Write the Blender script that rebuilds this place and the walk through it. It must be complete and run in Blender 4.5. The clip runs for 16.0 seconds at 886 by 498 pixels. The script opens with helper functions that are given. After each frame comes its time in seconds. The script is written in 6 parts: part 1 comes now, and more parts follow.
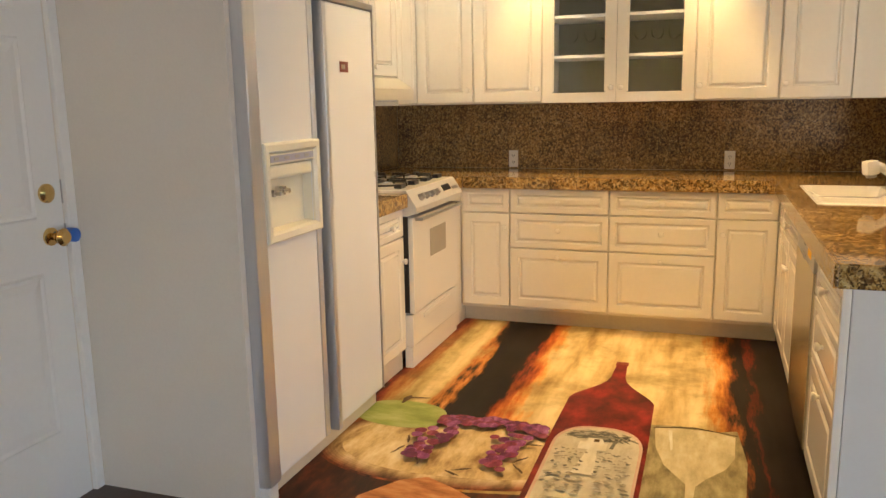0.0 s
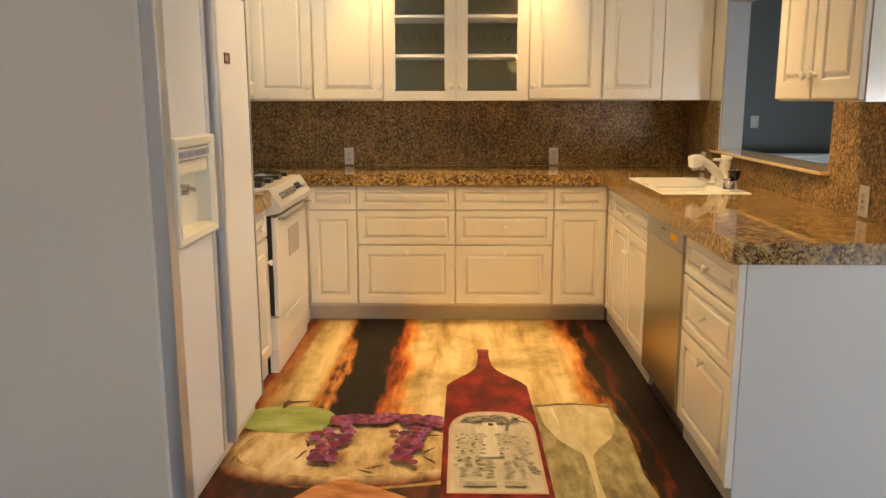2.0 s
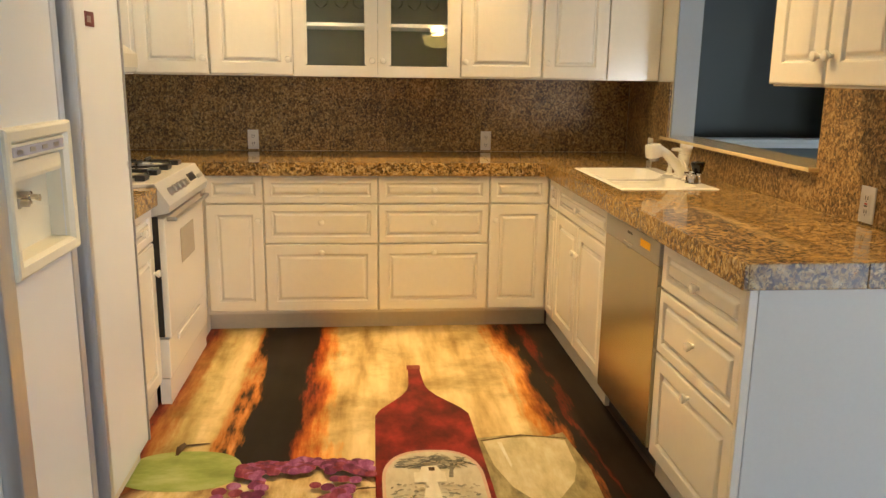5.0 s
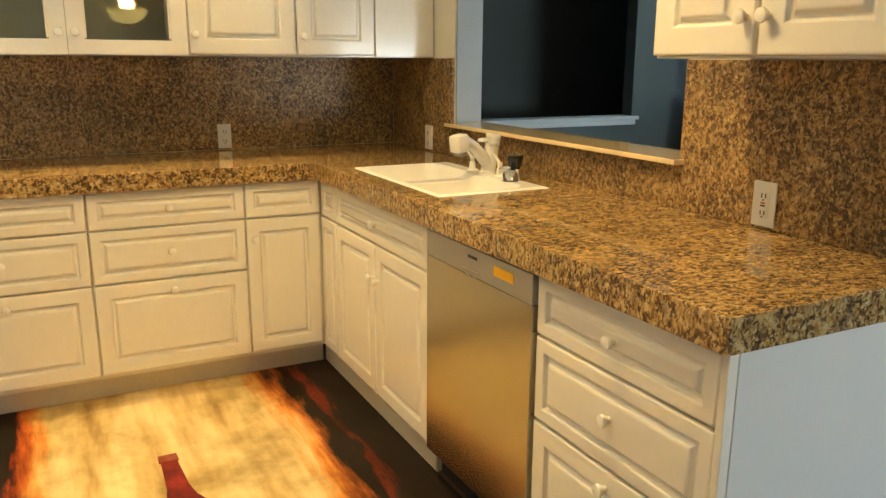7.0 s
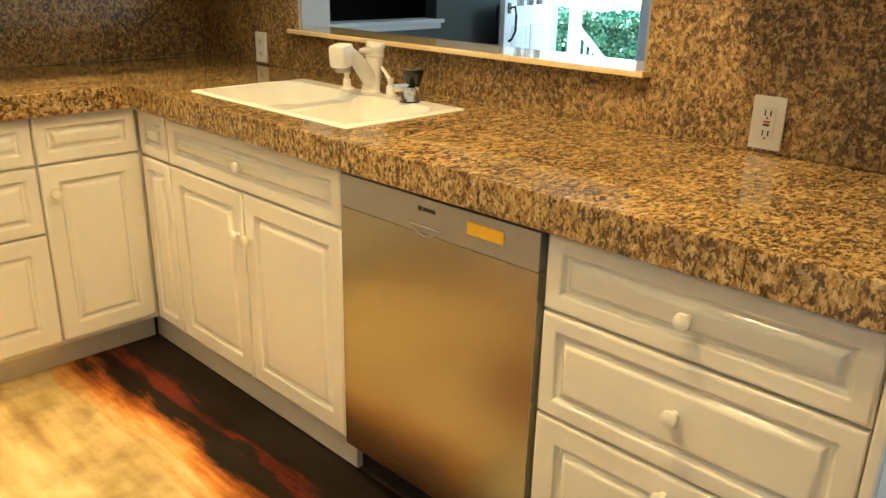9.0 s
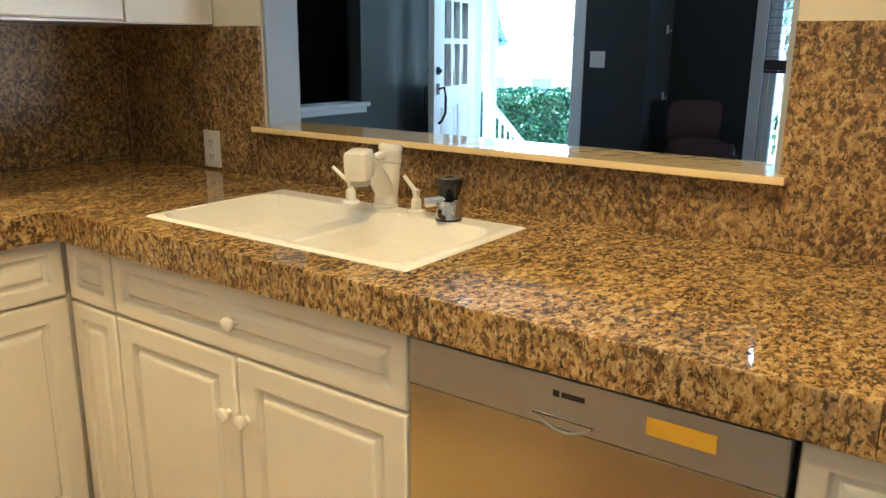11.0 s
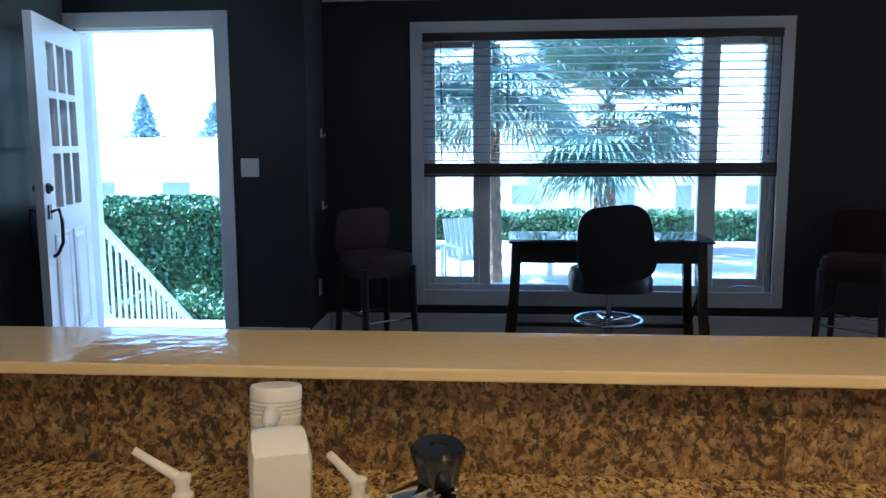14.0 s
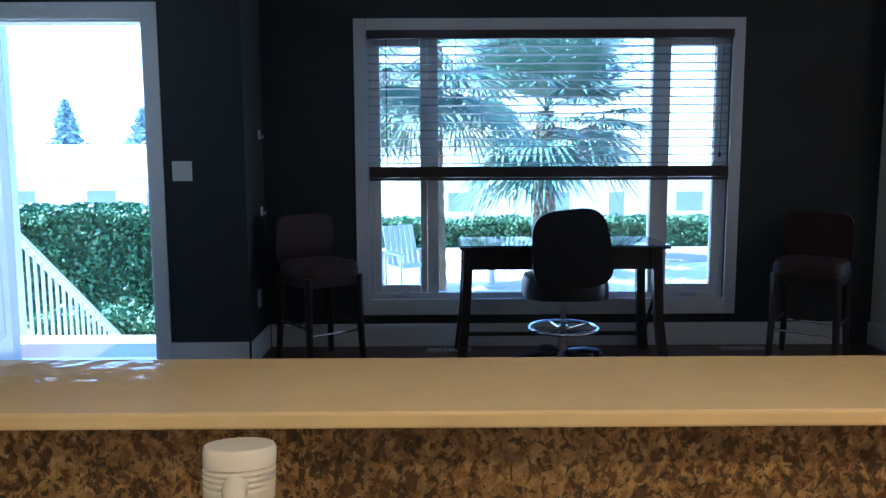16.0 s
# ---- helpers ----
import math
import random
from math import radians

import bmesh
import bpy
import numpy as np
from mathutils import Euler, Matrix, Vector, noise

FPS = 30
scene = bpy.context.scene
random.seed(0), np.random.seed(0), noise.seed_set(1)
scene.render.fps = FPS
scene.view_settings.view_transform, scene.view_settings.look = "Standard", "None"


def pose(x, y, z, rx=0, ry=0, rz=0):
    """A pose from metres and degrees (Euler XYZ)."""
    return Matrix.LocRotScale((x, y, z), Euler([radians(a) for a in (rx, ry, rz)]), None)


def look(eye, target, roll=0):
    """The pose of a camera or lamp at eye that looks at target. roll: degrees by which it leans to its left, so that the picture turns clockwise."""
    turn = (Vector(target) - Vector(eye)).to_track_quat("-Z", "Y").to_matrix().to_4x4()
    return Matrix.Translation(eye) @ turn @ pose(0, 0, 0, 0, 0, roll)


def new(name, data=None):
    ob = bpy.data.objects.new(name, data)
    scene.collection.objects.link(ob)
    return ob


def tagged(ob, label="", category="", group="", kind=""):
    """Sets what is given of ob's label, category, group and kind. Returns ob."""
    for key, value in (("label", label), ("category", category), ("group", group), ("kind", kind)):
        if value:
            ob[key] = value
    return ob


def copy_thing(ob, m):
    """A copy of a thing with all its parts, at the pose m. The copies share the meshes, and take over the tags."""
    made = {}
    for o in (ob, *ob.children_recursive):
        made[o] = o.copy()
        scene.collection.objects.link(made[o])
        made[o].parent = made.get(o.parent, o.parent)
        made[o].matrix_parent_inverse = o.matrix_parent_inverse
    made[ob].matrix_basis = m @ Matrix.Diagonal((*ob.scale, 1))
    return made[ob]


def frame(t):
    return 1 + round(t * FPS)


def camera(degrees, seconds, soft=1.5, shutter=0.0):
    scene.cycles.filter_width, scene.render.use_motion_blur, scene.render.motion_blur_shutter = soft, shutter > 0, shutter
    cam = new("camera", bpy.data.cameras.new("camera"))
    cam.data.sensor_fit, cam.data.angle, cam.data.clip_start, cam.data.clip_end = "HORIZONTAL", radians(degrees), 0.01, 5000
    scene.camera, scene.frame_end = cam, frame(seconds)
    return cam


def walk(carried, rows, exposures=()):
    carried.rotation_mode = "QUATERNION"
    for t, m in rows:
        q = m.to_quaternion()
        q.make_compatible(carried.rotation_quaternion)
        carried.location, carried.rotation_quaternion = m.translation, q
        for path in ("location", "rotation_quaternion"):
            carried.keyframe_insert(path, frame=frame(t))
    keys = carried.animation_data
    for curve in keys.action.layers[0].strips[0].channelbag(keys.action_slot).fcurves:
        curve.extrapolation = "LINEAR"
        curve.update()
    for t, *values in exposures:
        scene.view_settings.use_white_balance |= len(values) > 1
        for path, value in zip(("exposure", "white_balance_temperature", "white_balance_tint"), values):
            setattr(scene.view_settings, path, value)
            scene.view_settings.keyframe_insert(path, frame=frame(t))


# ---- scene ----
cam = camera(58.7, 16.0, soft=1.45)
PATH = [
    (0, (0.588, 0.913, 1.365), (-0.052, 2.772, 0.998), -1.0),
    (0.5, (0.405, 0.866, 1.372), (0.073, 2.807, 1.023), -1.5),
    (1, (0.239, 0.838, 1.388), (0.071, 2.798, 1.029), -1.3),
    (1.5, (0.119, 0.813, 1.375), (0.022, 2.776, 1.008), -0.7),
    (2, (0.065, 0.806, 1.357), (0.02, 2.77, 0.983), -0.1),
    (2.5, (0.032, 0.809, 1.356), (0.042, 2.771, 0.969), 0.4),
    (3, (0.007, 0.804, 1.371), (0.069, 2.762, 0.97), 0.8),
    (5.5, (-0.027, 1.637, 1.368), (0.24, 3.568, 0.919), 0.4),
    (6, (-0.017, 1.872, 1.356), (0.38, 3.775, 0.883), -0.1),
    (6.5, (-0.051, 2.095, 1.372), (0.568, 3.932, 0.877), -0.2),
    (7, (-0.101, 2.316, 1.342), (0.787, 4.046, 0.873), 0.4),
    (7.5, (-0.178, 2.512, 1.323), (0.926, 4.113, 0.858), 1.1),
    (8, (-0.184, 2.686, 1.31), (1.039, 4.167, 0.752), 1.4),
    (8.2, (-0.183, 2.755, 1.297), (1.069, 4.19, 0.686), 1.7),
    (10.5, (-0.099, 3.533, 1.298), (1.418, 4.67, 0.66), 1.2),
    (11, (-0.023, 3.699, 1.299), (1.558, 4.816, 0.796), 0.5),
    (11.5, (0.043, 3.875, 1.306), (1.687, 4.914, 0.843), -0.4),
    (12, (0.1, 4.082, 1.312), (1.852, 4.947, 0.886), -0.7),
    (12.5, (0.226, 4.245, 1.308), (2.063, 4.938, 0.927), -1.0),
    (13, (0.363, 4.38, 1.318), (2.259, 4.915, 0.973), -1.6),
    (13.5, (0.496, 4.507, 1.325), (2.441, 4.868, 1.031), -1.5),
    (14, (0.58, 4.617, 1.338), (2.557, 4.772, 1.076), -0.3),
    (14.5, (0.62, 4.679, 1.347), (2.604, 4.648, 1.094), -0.2),
    (15, (0.645, 4.69, 1.343), (2.625, 4.558, 1.092), -1.4),
    (15.5, (0.686, 4.703, 1.333), (2.665, 4.539, 1.09), -1.5),
    (16, (0.812, 4.711, 1.303), (2.797, 4.702, 1.060), -0.25),
]
walk(cam, [(t, look(eye, target, roll)) for t, eye, target, roll in PATH],
     exposures=[(0, 3.3, 5500, 8), (2, 3.22, 5480, 8), (3, 3.2, 5450, 8), (5.5, 3.33, 5280, 2), (8, 3.45, 5080, -5), (10.4, 3.55, 4700, -1), (11, 3.2, 4550, 0), (12, 2.97, 4480, 3), (13, 2.75, 4350, 6), (14, 2.53, 4300, 8), (14.5, 2.5, 4300, 8), (16, 2.55, 4300, 8)])

# ---- light ----
world = bpy.data.worlds.new("world")
scene.world = world
world.use_nodes = True
wn = world.node_tree.nodes
sky = wn.new("ShaderNodeTexSky")
sky.sky_type, sky.sun_disc = "NISHITA", False
sky.sun_elevation, sky.sun_rotation = radians(50), radians(357)
world.node_tree.links.new(sky.outputs[0], wn["Background"].inputs[0])
wn["Background"].inputs[1].default_value = 0.15


def lamp(name, kind, energy, m, color, **more):
    data = bpy.data.lights.new(name, kind)
    data.energy, data.color = energy, color
    if "size" in more:
        data.shape, data.size, data.size_y = "RECTANGLE", more["size"][0], more["size"][1]
    if "spot" in more:
        data.spot_size, data.spot_blend = radians(more["spot"]), more["blend"]
    if "radius" in more:
        data.shadow_soft_size = more["radius"]
    if "angle" in more:
        data.angle = radians(more["angle"])
    ob = new(name, data)
    ob.matrix_world = m
    return ob


WARM = (1.0, 0.555, 0.17)
lamp("sun", "SUN", 5.0, look((-1, 20, 23.8), (0, 0, 0)), (1.0, 0.95, 0.88), angle=0.6)
# added fill for daylight from behind the start of the walk; its window is unseen
lamp("south_fill_daylight", "AREA", 13.6, look((4.95, -2.5, 0.95), (0.6, 3, 0.9)), (1.0, 0.90, 0.82), size=(2.2, 0.95))

# ---- materials ----
def node_mat(name):
    m = bpy.data.materials.new(name)
    m.use_nodes = True
    return m, m.node_tree.nodes, m.node_tree.links, m.node_tree.nodes["Principled BSDF"]


def ramp_node(n, stops):
    r = n.new("ShaderNodeValToRGB")
    e = r.color_ramp.elements
    while len(e) < len(stops):
        e.new(0.5)
    for k, (p, c) in zip(e, stops):
        k.position, k.color = p, (*c, 1)
    return r


def paint(name, col, rough=0.5, var=0.12, scale=3.0, fine=60.0, bump=0.03, metal=0.0, stretch=(1, 1, 1), coat=0.0):
    """A surface with broad and fine variation of its colour, gloss and relief."""
    m, n, l, b = node_mat(name)
    geo, mp = n.new("ShaderNodeTexCoord"), n.new("ShaderNodeMapping")
    mp.inputs["Scale"].default_value = stretch
    l.new(geo.outputs["Object"], mp.inputs[0])
    big, small = n.new("ShaderNodeTexNoise"), n.new("ShaderNodeTexNoise")
    big.inputs["Scale"].default_value, small.inputs["Scale"].default_value = scale, fine
    big.inputs["Detail"].default_value = 5
    for t in (big, small):
        l.new(mp.outputs[0], t.inputs["Vector"])
    mix = n.new("ShaderNodeMix")
    mix.data_type = "FLOAT"
    mix.inputs[0].default_value = 0.35
    l.new(big.outputs[0], mix.inputs[2]), l.new(small.outputs[0], mix.inputs[3])
    r = ramp_node(n, [(0.3, tuple(c * (1 - var) for c in col)), (0.7, tuple(min(1, c * (1 + var)) for c in col))])
    l.new(mix.outputs[0], r.inputs[0]), l.new(r.outputs[0], b.inputs["Base Color"])
    rr = n.new("ShaderNodeMapRange")
    rr.inputs[3].default_value, rr.inputs[4].default_value = max(0.02, rough * 0.94), min(1, rough * 1.06)
    l.new(big.outputs[0], rr.inputs[0]), l.new(rr.outputs[0], b.inputs["Roughness"])
    b.inputs["Metallic"].default_value = metal
    b.inputs["Coat Weight"].default_value = coat
    if bump:
        bp = n.new("ShaderNodeBump")
        bp.inputs["Strength"].default_value, bp.inputs["Distance"].default_value = bump, 0.01
        l.new(small.outputs[0], bp.inputs["Height"]), l.new(bp.outputs[0], b.inputs["Normal"])
    return m


def granite(name, rough, stops=((0.30, (0.085, 0.048, 0.015)), (0.41, (0.27, 0.15, 0.036)), (0.50, (0.46, 0.295, 0.088)), (0.58, (0.59, 0.42, 0.16)), (0.70, (0.70, 0.57, 0.30))), cut=(0.548, 0.588), stretch=(1.0, 1.55, 1.0), grain=1.0):
    """Gold and tan crystal ground with separate dark mica flecks and greyish quartz, each slab cut from another place."""
    m, n, l, b = node_mat(name)
    geo, info = n.new("ShaderNodeNewGeometry"), n.new("ShaderNodeObjectInfo")
    add = n.new("ShaderNodeVectorMath")
    add.operation = "MULTIPLY_ADD"
    l.new(info.outputs["Random"], add.inputs[0])
    add.inputs[1].default_value = (7, 11, 5)
    l.new(geo.outputs["Position"], add.inputs[2])
    mp = n.new("ShaderNodeMapping")
    mp.inputs["Scale"].default_value = stretch
    mp.inputs["Rotation"].default_value = (0, 0, 0.5)
    l.new(add.outputs[0], mp.inputs[0])
    def noise_at(scale, detail, dist=0.0, rgh=0.6, shift=(0, 0, 0)):
        t, q = n.new("ShaderNodeTexNoise"), n.new("ShaderNodeMapping")
        q.inputs["Location"].default_value = shift
        l.new(mp.outputs[0], q.inputs[0])
        for k, v in (("Scale", scale), ("Detail", detail), ("Distortion", dist), ("Roughness", rgh)):
            t.inputs[k].default_value = v
        l.new(q.outputs[0], t.inputs["Vector"])
        return t
    def over(base, mask, col):
        mix = n.new("ShaderNodeMix")
        mix.data_type = "RGBA"
        l.new(mask.outputs[0], mix.inputs[0]), l.new(base, mix.inputs[6])
        mix.inputs[7].default_value = (*col, 1)
        return mix.outputs[2]
    def mask(t, a, b_, top=1.0):
        k = ramp_node(n, [(a, (0, 0, 0)), (b_, (top, top, top))])
        l.new(t.outputs[0], k.inputs[0])
        return k
    ground = ramp_node(n, stops)
    l.new(noise_at(52 * grain, 8, 0.35, 0.75).outputs[0], ground.inputs[0])
    cloud = noise_at(8, 3, 0.4, 0.5, (4.4, 1.3, 2.9))
    def flecks(t):
        add_ = n.new("ShaderNodeMath")
        add_.operation = "MULTIPLY_ADD"
        l.new(cloud.outputs[0], add_.inputs[0])
        add_.inputs[1].default_value = 0.20
        l.new(t.outputs[0], add_.inputs[2])
        sub = n.new("ShaderNodeMath")
        sub.operation = "SUBTRACT"
        l.new(add_.outputs[0], sub.inputs[0])
        sub.inputs[1].default_value = 0.10
        return sub
    col = over(ground.outputs[0], mask(noise_at(26, 5, 0.5, 0.65, (3.1, 7.7, 1.9)), 0.53, 0.63, 0.7), (0.23, 0.165, 0.085))
    col = over(col, mask(flecks(noise_at(58 * grain, 3, 0.6, 0.62, (9.3, 2.2, 6.1))), cut[0] - 0.03, cut[1] + 0.01, 0.85), (0.085, 0.042, 0.016))
    col = over(col, mask(flecks(noise_at(88 * grain, 2.5, 0.6, 0.6, (1.7, 5.2, 8.8))), cut[0] - 0.005, cut[1] + 0.025, 0.85), (0.032, 0.023, 0.016))
    slab = n.new("ShaderNodeMapRange")
    slab.inputs[3].default_value, slab.inputs[4].default_value = 0.86, 1.12
    l.new(info.outputs["Random"], slab.inputs[0])
    tint = n.new("ShaderNodeVectorMath")
    tint.operation = "SCALE"
    l.new(col, tint.inputs[0]), l.new(slab.outputs[0], tint.inputs["Scale"])
    l.new(tint.outputs[0], b.inputs["Base Color"])
    b.inputs["Roughness"].default_value = rough
    return m


def stripes(name, along, stops, rough, streak=(5, 0.8, 1), blur=0.26):
    """Brushed paint: bands across one axis with ragged edges, and streaks along the other."""
    m, n, l, b = node_mat(name)
    geo = n.new("ShaderNodeNewGeometry")
    mp = n.new("ShaderNodeMapping")
    mp.inputs["Scale"].default_value = streak
    l.new(geo.outputs["Position"], mp.inputs[0])
    t = n.new("ShaderNodeTexNoise")
    t.inputs["Scale"].default_value, t.inputs["Detail"].default_value, t.inputs["Roughness"].default_value = 2.2, 6, 0.65
    l.new(mp.outputs[0], t.inputs["Vector"])
    sep = n.new("ShaderNodeSeparateXYZ")
    l.new(geo.outputs["Position"], sep.inputs[0])
    ma = n.new("ShaderNodeMath")
    ma.operation = "MULTIPLY_ADD"
    l.new(t.outputs[0], ma.inputs[0])
    ma.inputs[1].default_value = blur
    l.new(sep.outputs[along], ma.inputs[2])
    mr = n.new("ShaderNodeMapRange")
    lo, hi = stops[0][0], stops[-1][0]
    mr.inputs[1].default_value, mr.inputs[2].default_value = lo + blur / 2, hi + blur / 2
    l.new(ma.outputs[0], mr.inputs[0])
    r = ramp_node(n, [((p - lo) / (hi - lo), c) for p, c in stops])
    l.new(mr.outputs[0], r.inputs[0])
    var = ramp_node(n, [(0.30, (0.52, 0.43, 0.26)), (0.42, (0.80, 0.72, 0.54)), (0.54, (1, 0.96, 0.86)), (0.68, (1.16, 1.16, 1.15))])
    t2 = n.new("ShaderNodeTexNoise")
    t2.inputs["Scale"].default_value, t2.inputs["Detail"].default_value, t2.inputs["Roughness"].default_value = 2.0, 5, 0.56
    l.new(mp.outputs[0], t2.inputs["Vector"]), l.new(t2.outputs[0], var.inputs[0])
    mu = n.new("ShaderNodeMix")
    mu.data_type, mu.blend_type = "RGBA", "MULTIPLY"
    mu.inputs[0].default_value = 1
    l.new(r.outputs[0], mu.inputs[6]), l.new(var.outputs[0], mu.inputs[7])
    patch = ramp_node(n, [(0.36, (0.44, 0.39, 0.20)), (0.52, (1, 0.96, 0.85)), (0.66, (1.12, 1.08, 1.02))])
    t3 = n.new("ShaderNodeTexNoise")
    t3.inputs["Scale"].default_value, t3.inputs["Detail"].default_value, t3.inputs["Roughness"].default_value = 2.6, 5, 0.6
    l.new(geo.outputs["Position"], t3.inputs["Vector"]), l.new(t3.outputs[0], patch.inputs[0])
    mu2 = n.new("ShaderNodeMix")
    mu2.data_type, mu2.blend_type = "RGBA", "MULTIPLY"
    mu2.inputs[0].default_value = 0.8
    l.new(mu.outputs[2], mu2.inputs[6]), l.new(patch.outputs[0], mu2.inputs[7])
    l.new(mu2.outputs[2], b.inputs["Base Color"])
    b.inputs["Roughness"].default_value, b.inputs["Specular IOR Level"].default_value = rough, 0.10
    return m


def glass_mat(name, col=(1, 1, 1), rough=0.0, ior=1.45):
    m, n, l, b = node_mat(name)
    b.inputs["Transmission Weight"].default_value = 1
    b.inputs["Roughness"].default_value, b.inputs["IOR"].default_value = rough, ior
    b.inputs["Base Color"].default_value = (*col, 1)
    return m


def glow(name, col, strength):
    m, n, l, b = node_mat(name)
    b.inputs["Emission Color"].default_value, b.inputs["Emission Strength"].default_value = (*col, 1), strength
    b.inputs["Base Color"].default_value = (*col, 1)
    return m


M_CAB = paint("cream_lacquer", (0.82, 0.78, 0.68), 0.15, 0.03, 2, 40, 0.008)
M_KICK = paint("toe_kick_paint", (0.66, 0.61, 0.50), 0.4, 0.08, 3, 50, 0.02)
M_END = paint("white_end_panel", (0.68, 0.665, 0.64), 0.45, 0.03, 1.5, 90, 0.02)
M_WALLW = paint("warm_off_white_wall_paint", (0.74, 0.70, 0.63), 0.6, 0.04, 1.5, 120, 0.04)
M_KNOB = paint("white_ceramic_knob", (0.85, 0.82, 0.74), 0.12, 0.02, 5, 60, 0)
M_DARK = paint("shadow_gap_black", (0.02, 0.018, 0.016), 0.8, 0.1, 4, 60, 0.02)
M_GRAN = granite("speckled_granite", 0.05)
# darker stops than the worktop: shade on the splashback put into the granite
M_GRAN_V = granite("speckled_granite_wall_shaded", 0.5, ((0.30, (0.065, 0.036, 0.016)), (0.41, (0.18, 0.10, 0.033)), (0.50, (0.36, 0.22, 0.070)), (0.58, (0.50, 0.345, 0.13)), (0.70, (0.62, 0.49, 0.27))), (0.545, 0.578), (1.0, 1.0, 0.85), 1.3)
M_GROUT = paint("brown_grout", (0.21, 0.14, 0.065), 0.8, 0.2, 20, 150, 0.05)
M_FRIDGE = paint("white_enamel_fridge", (0.73, 0.75, 0.77), 0.28, 0.02, 1.5, 160, 0.02)
M_ALU = paint("brushed_aluminium", (0.62, 0.64, 0.68), 0.34, 0.06, 3, 120, 0.02, 0.75, (1, 1, 0.08))
M_STEEL = paint("brushed_stainless", (0.47, 0.45, 0.36), 0.26, 0.06, 2, 90, 0.02, 1.0, (1, 14, 0.4))
M_STEEL_D = paint("grey_control_strip", (0.42, 0.42, 0.42), 0.35, 0.04, 3, 90, 0.01, 0.8)
M_BADGE = paint("dark_red_badge", (0.16, 0.035, 0.03), 0.4, 0.1, 9, 60, 0)
M_CHROME = paint("chrome", (0.82, 0.82, 0.83), 0.06, 0.02, 3, 50, 0, 1.0)
M_BRASS = paint("polished_brass", (0.72, 0.50, 0.18), 0.16, 0.08, 9, 60, 0, 1.0)
M_BLUE = paint("blue_plastic", (0.05, 0.16, 0.55), 0.4, 0.05, 9, 60, 0)
M_WHITE = paint("white_trim_paint", (0.80, 0.80, 0.78), 0.35, 0.03, 2, 60, 0.02)
M_WALLC = paint("cream_wall_paint", (0.72, 0.66, 0.52), 0.7, 0.04, 1.5, 140, 0.05)
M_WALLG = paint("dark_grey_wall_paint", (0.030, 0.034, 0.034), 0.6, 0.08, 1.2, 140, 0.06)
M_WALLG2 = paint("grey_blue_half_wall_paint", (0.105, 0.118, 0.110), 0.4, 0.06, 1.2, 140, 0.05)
M_COLUMN = paint("cream_column_paint", (0.78, 0.71, 0.54), 0.5, 0.04, 2, 80, 0.03)
LEAF = 14
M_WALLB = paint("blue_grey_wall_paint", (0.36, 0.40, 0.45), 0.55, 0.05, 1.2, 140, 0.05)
M_CEIL = paint("white_ceiling_paint", (0.78, 0.77, 0.74), 0.8, 0.03, 2, 120, 0.08)
M_SINK = paint("white_enamel_sink", (0.85, 0.83, 0.77), 0.12, 0.02, 3, 60, 0)
M_FAUCET = paint("white_plastic_tap", (0.82, 0.79, 0.72), 0.2, 0.02, 4, 60, 0)
M_BLACK = paint("black_plastic", (0.015, 0.015, 0.018), 0.3, 0.1, 6, 90, 0.01)
M_SMOKE = glass_mat("smoked_glass", (0.25, 0.27, 0.30), 0.02)
M_GLASS = glass_mat("clear_glass")
M_THIN = glass_mat("thin_stemware_glass", (1, 1, 1), 0.0, 1.10)
M_OUTLET = paint("white_outlet_plastic", (0.80, 0.78, 0.72), 0.3, 0.02, 5, 60, 0)
M_LABEL = paint("orange_sticker", (0.95, 0.56, 0.004), 0.8, 0.08, 30, 200, 0)
M_WOODFL = paint("dark_walnut_floor", (0.055, 0.028, 0.018), 0.32, 0.35, 6, 60, 0.04, 0, (14, 1, 1))
M_ESPRESSO = paint("espresso_wood", (0.028, 0.017, 0.012), 0.35, 0.25, 8, 60, 0.03, 0, (12, 12, 1))
M_LEATHER = paint("brown_leather", (0.034, 0.008, 0.0045), 0.7, 0.2, 9, 140, 0.12)
M_BLKLEATHER = paint("black_leather", (0.012, 0.012, 0.014), 0.35, 0.15, 9, 140, 0.1)
# dark blind wood with the indoor shade on rails and stack in its colour
M_SLAT = paint("shaded_dark_blind_slat", (0.05, 0.035, 0.028), 0.3, 0.15, 6, 60, 0.02, 0, (1, 0.1, 1))
M_DISP = paint("pale_almond_plastic", (0.74, 0.72, 0.60), 0.35, 0.03, 6, 80, 0.01)
M_LILAC = paint("lilac_grey_print", (0.38, 0.40, 0.52), 0.4, 0.05, 9, 60, 0)
# dark slats lightened and blued: sky light put into their colour
M_SLATS = paint("skylit_blind_slat_wood", (0.34, 0.35, 0.37), 0.3, 0.15, 6, 60, 0.02, 0, (1, 0.1, 1))
M_SILL = paint("cream_solid_surface", (0.84, 0.66, 0.34), 0.05, 0.04, 9, 24, 0.10, coat=0.6)
M_BEIGE = paint("almond_plastic", (0.72, 0.66, 0.50), 0.35, 0.04, 6, 80, 0.01)

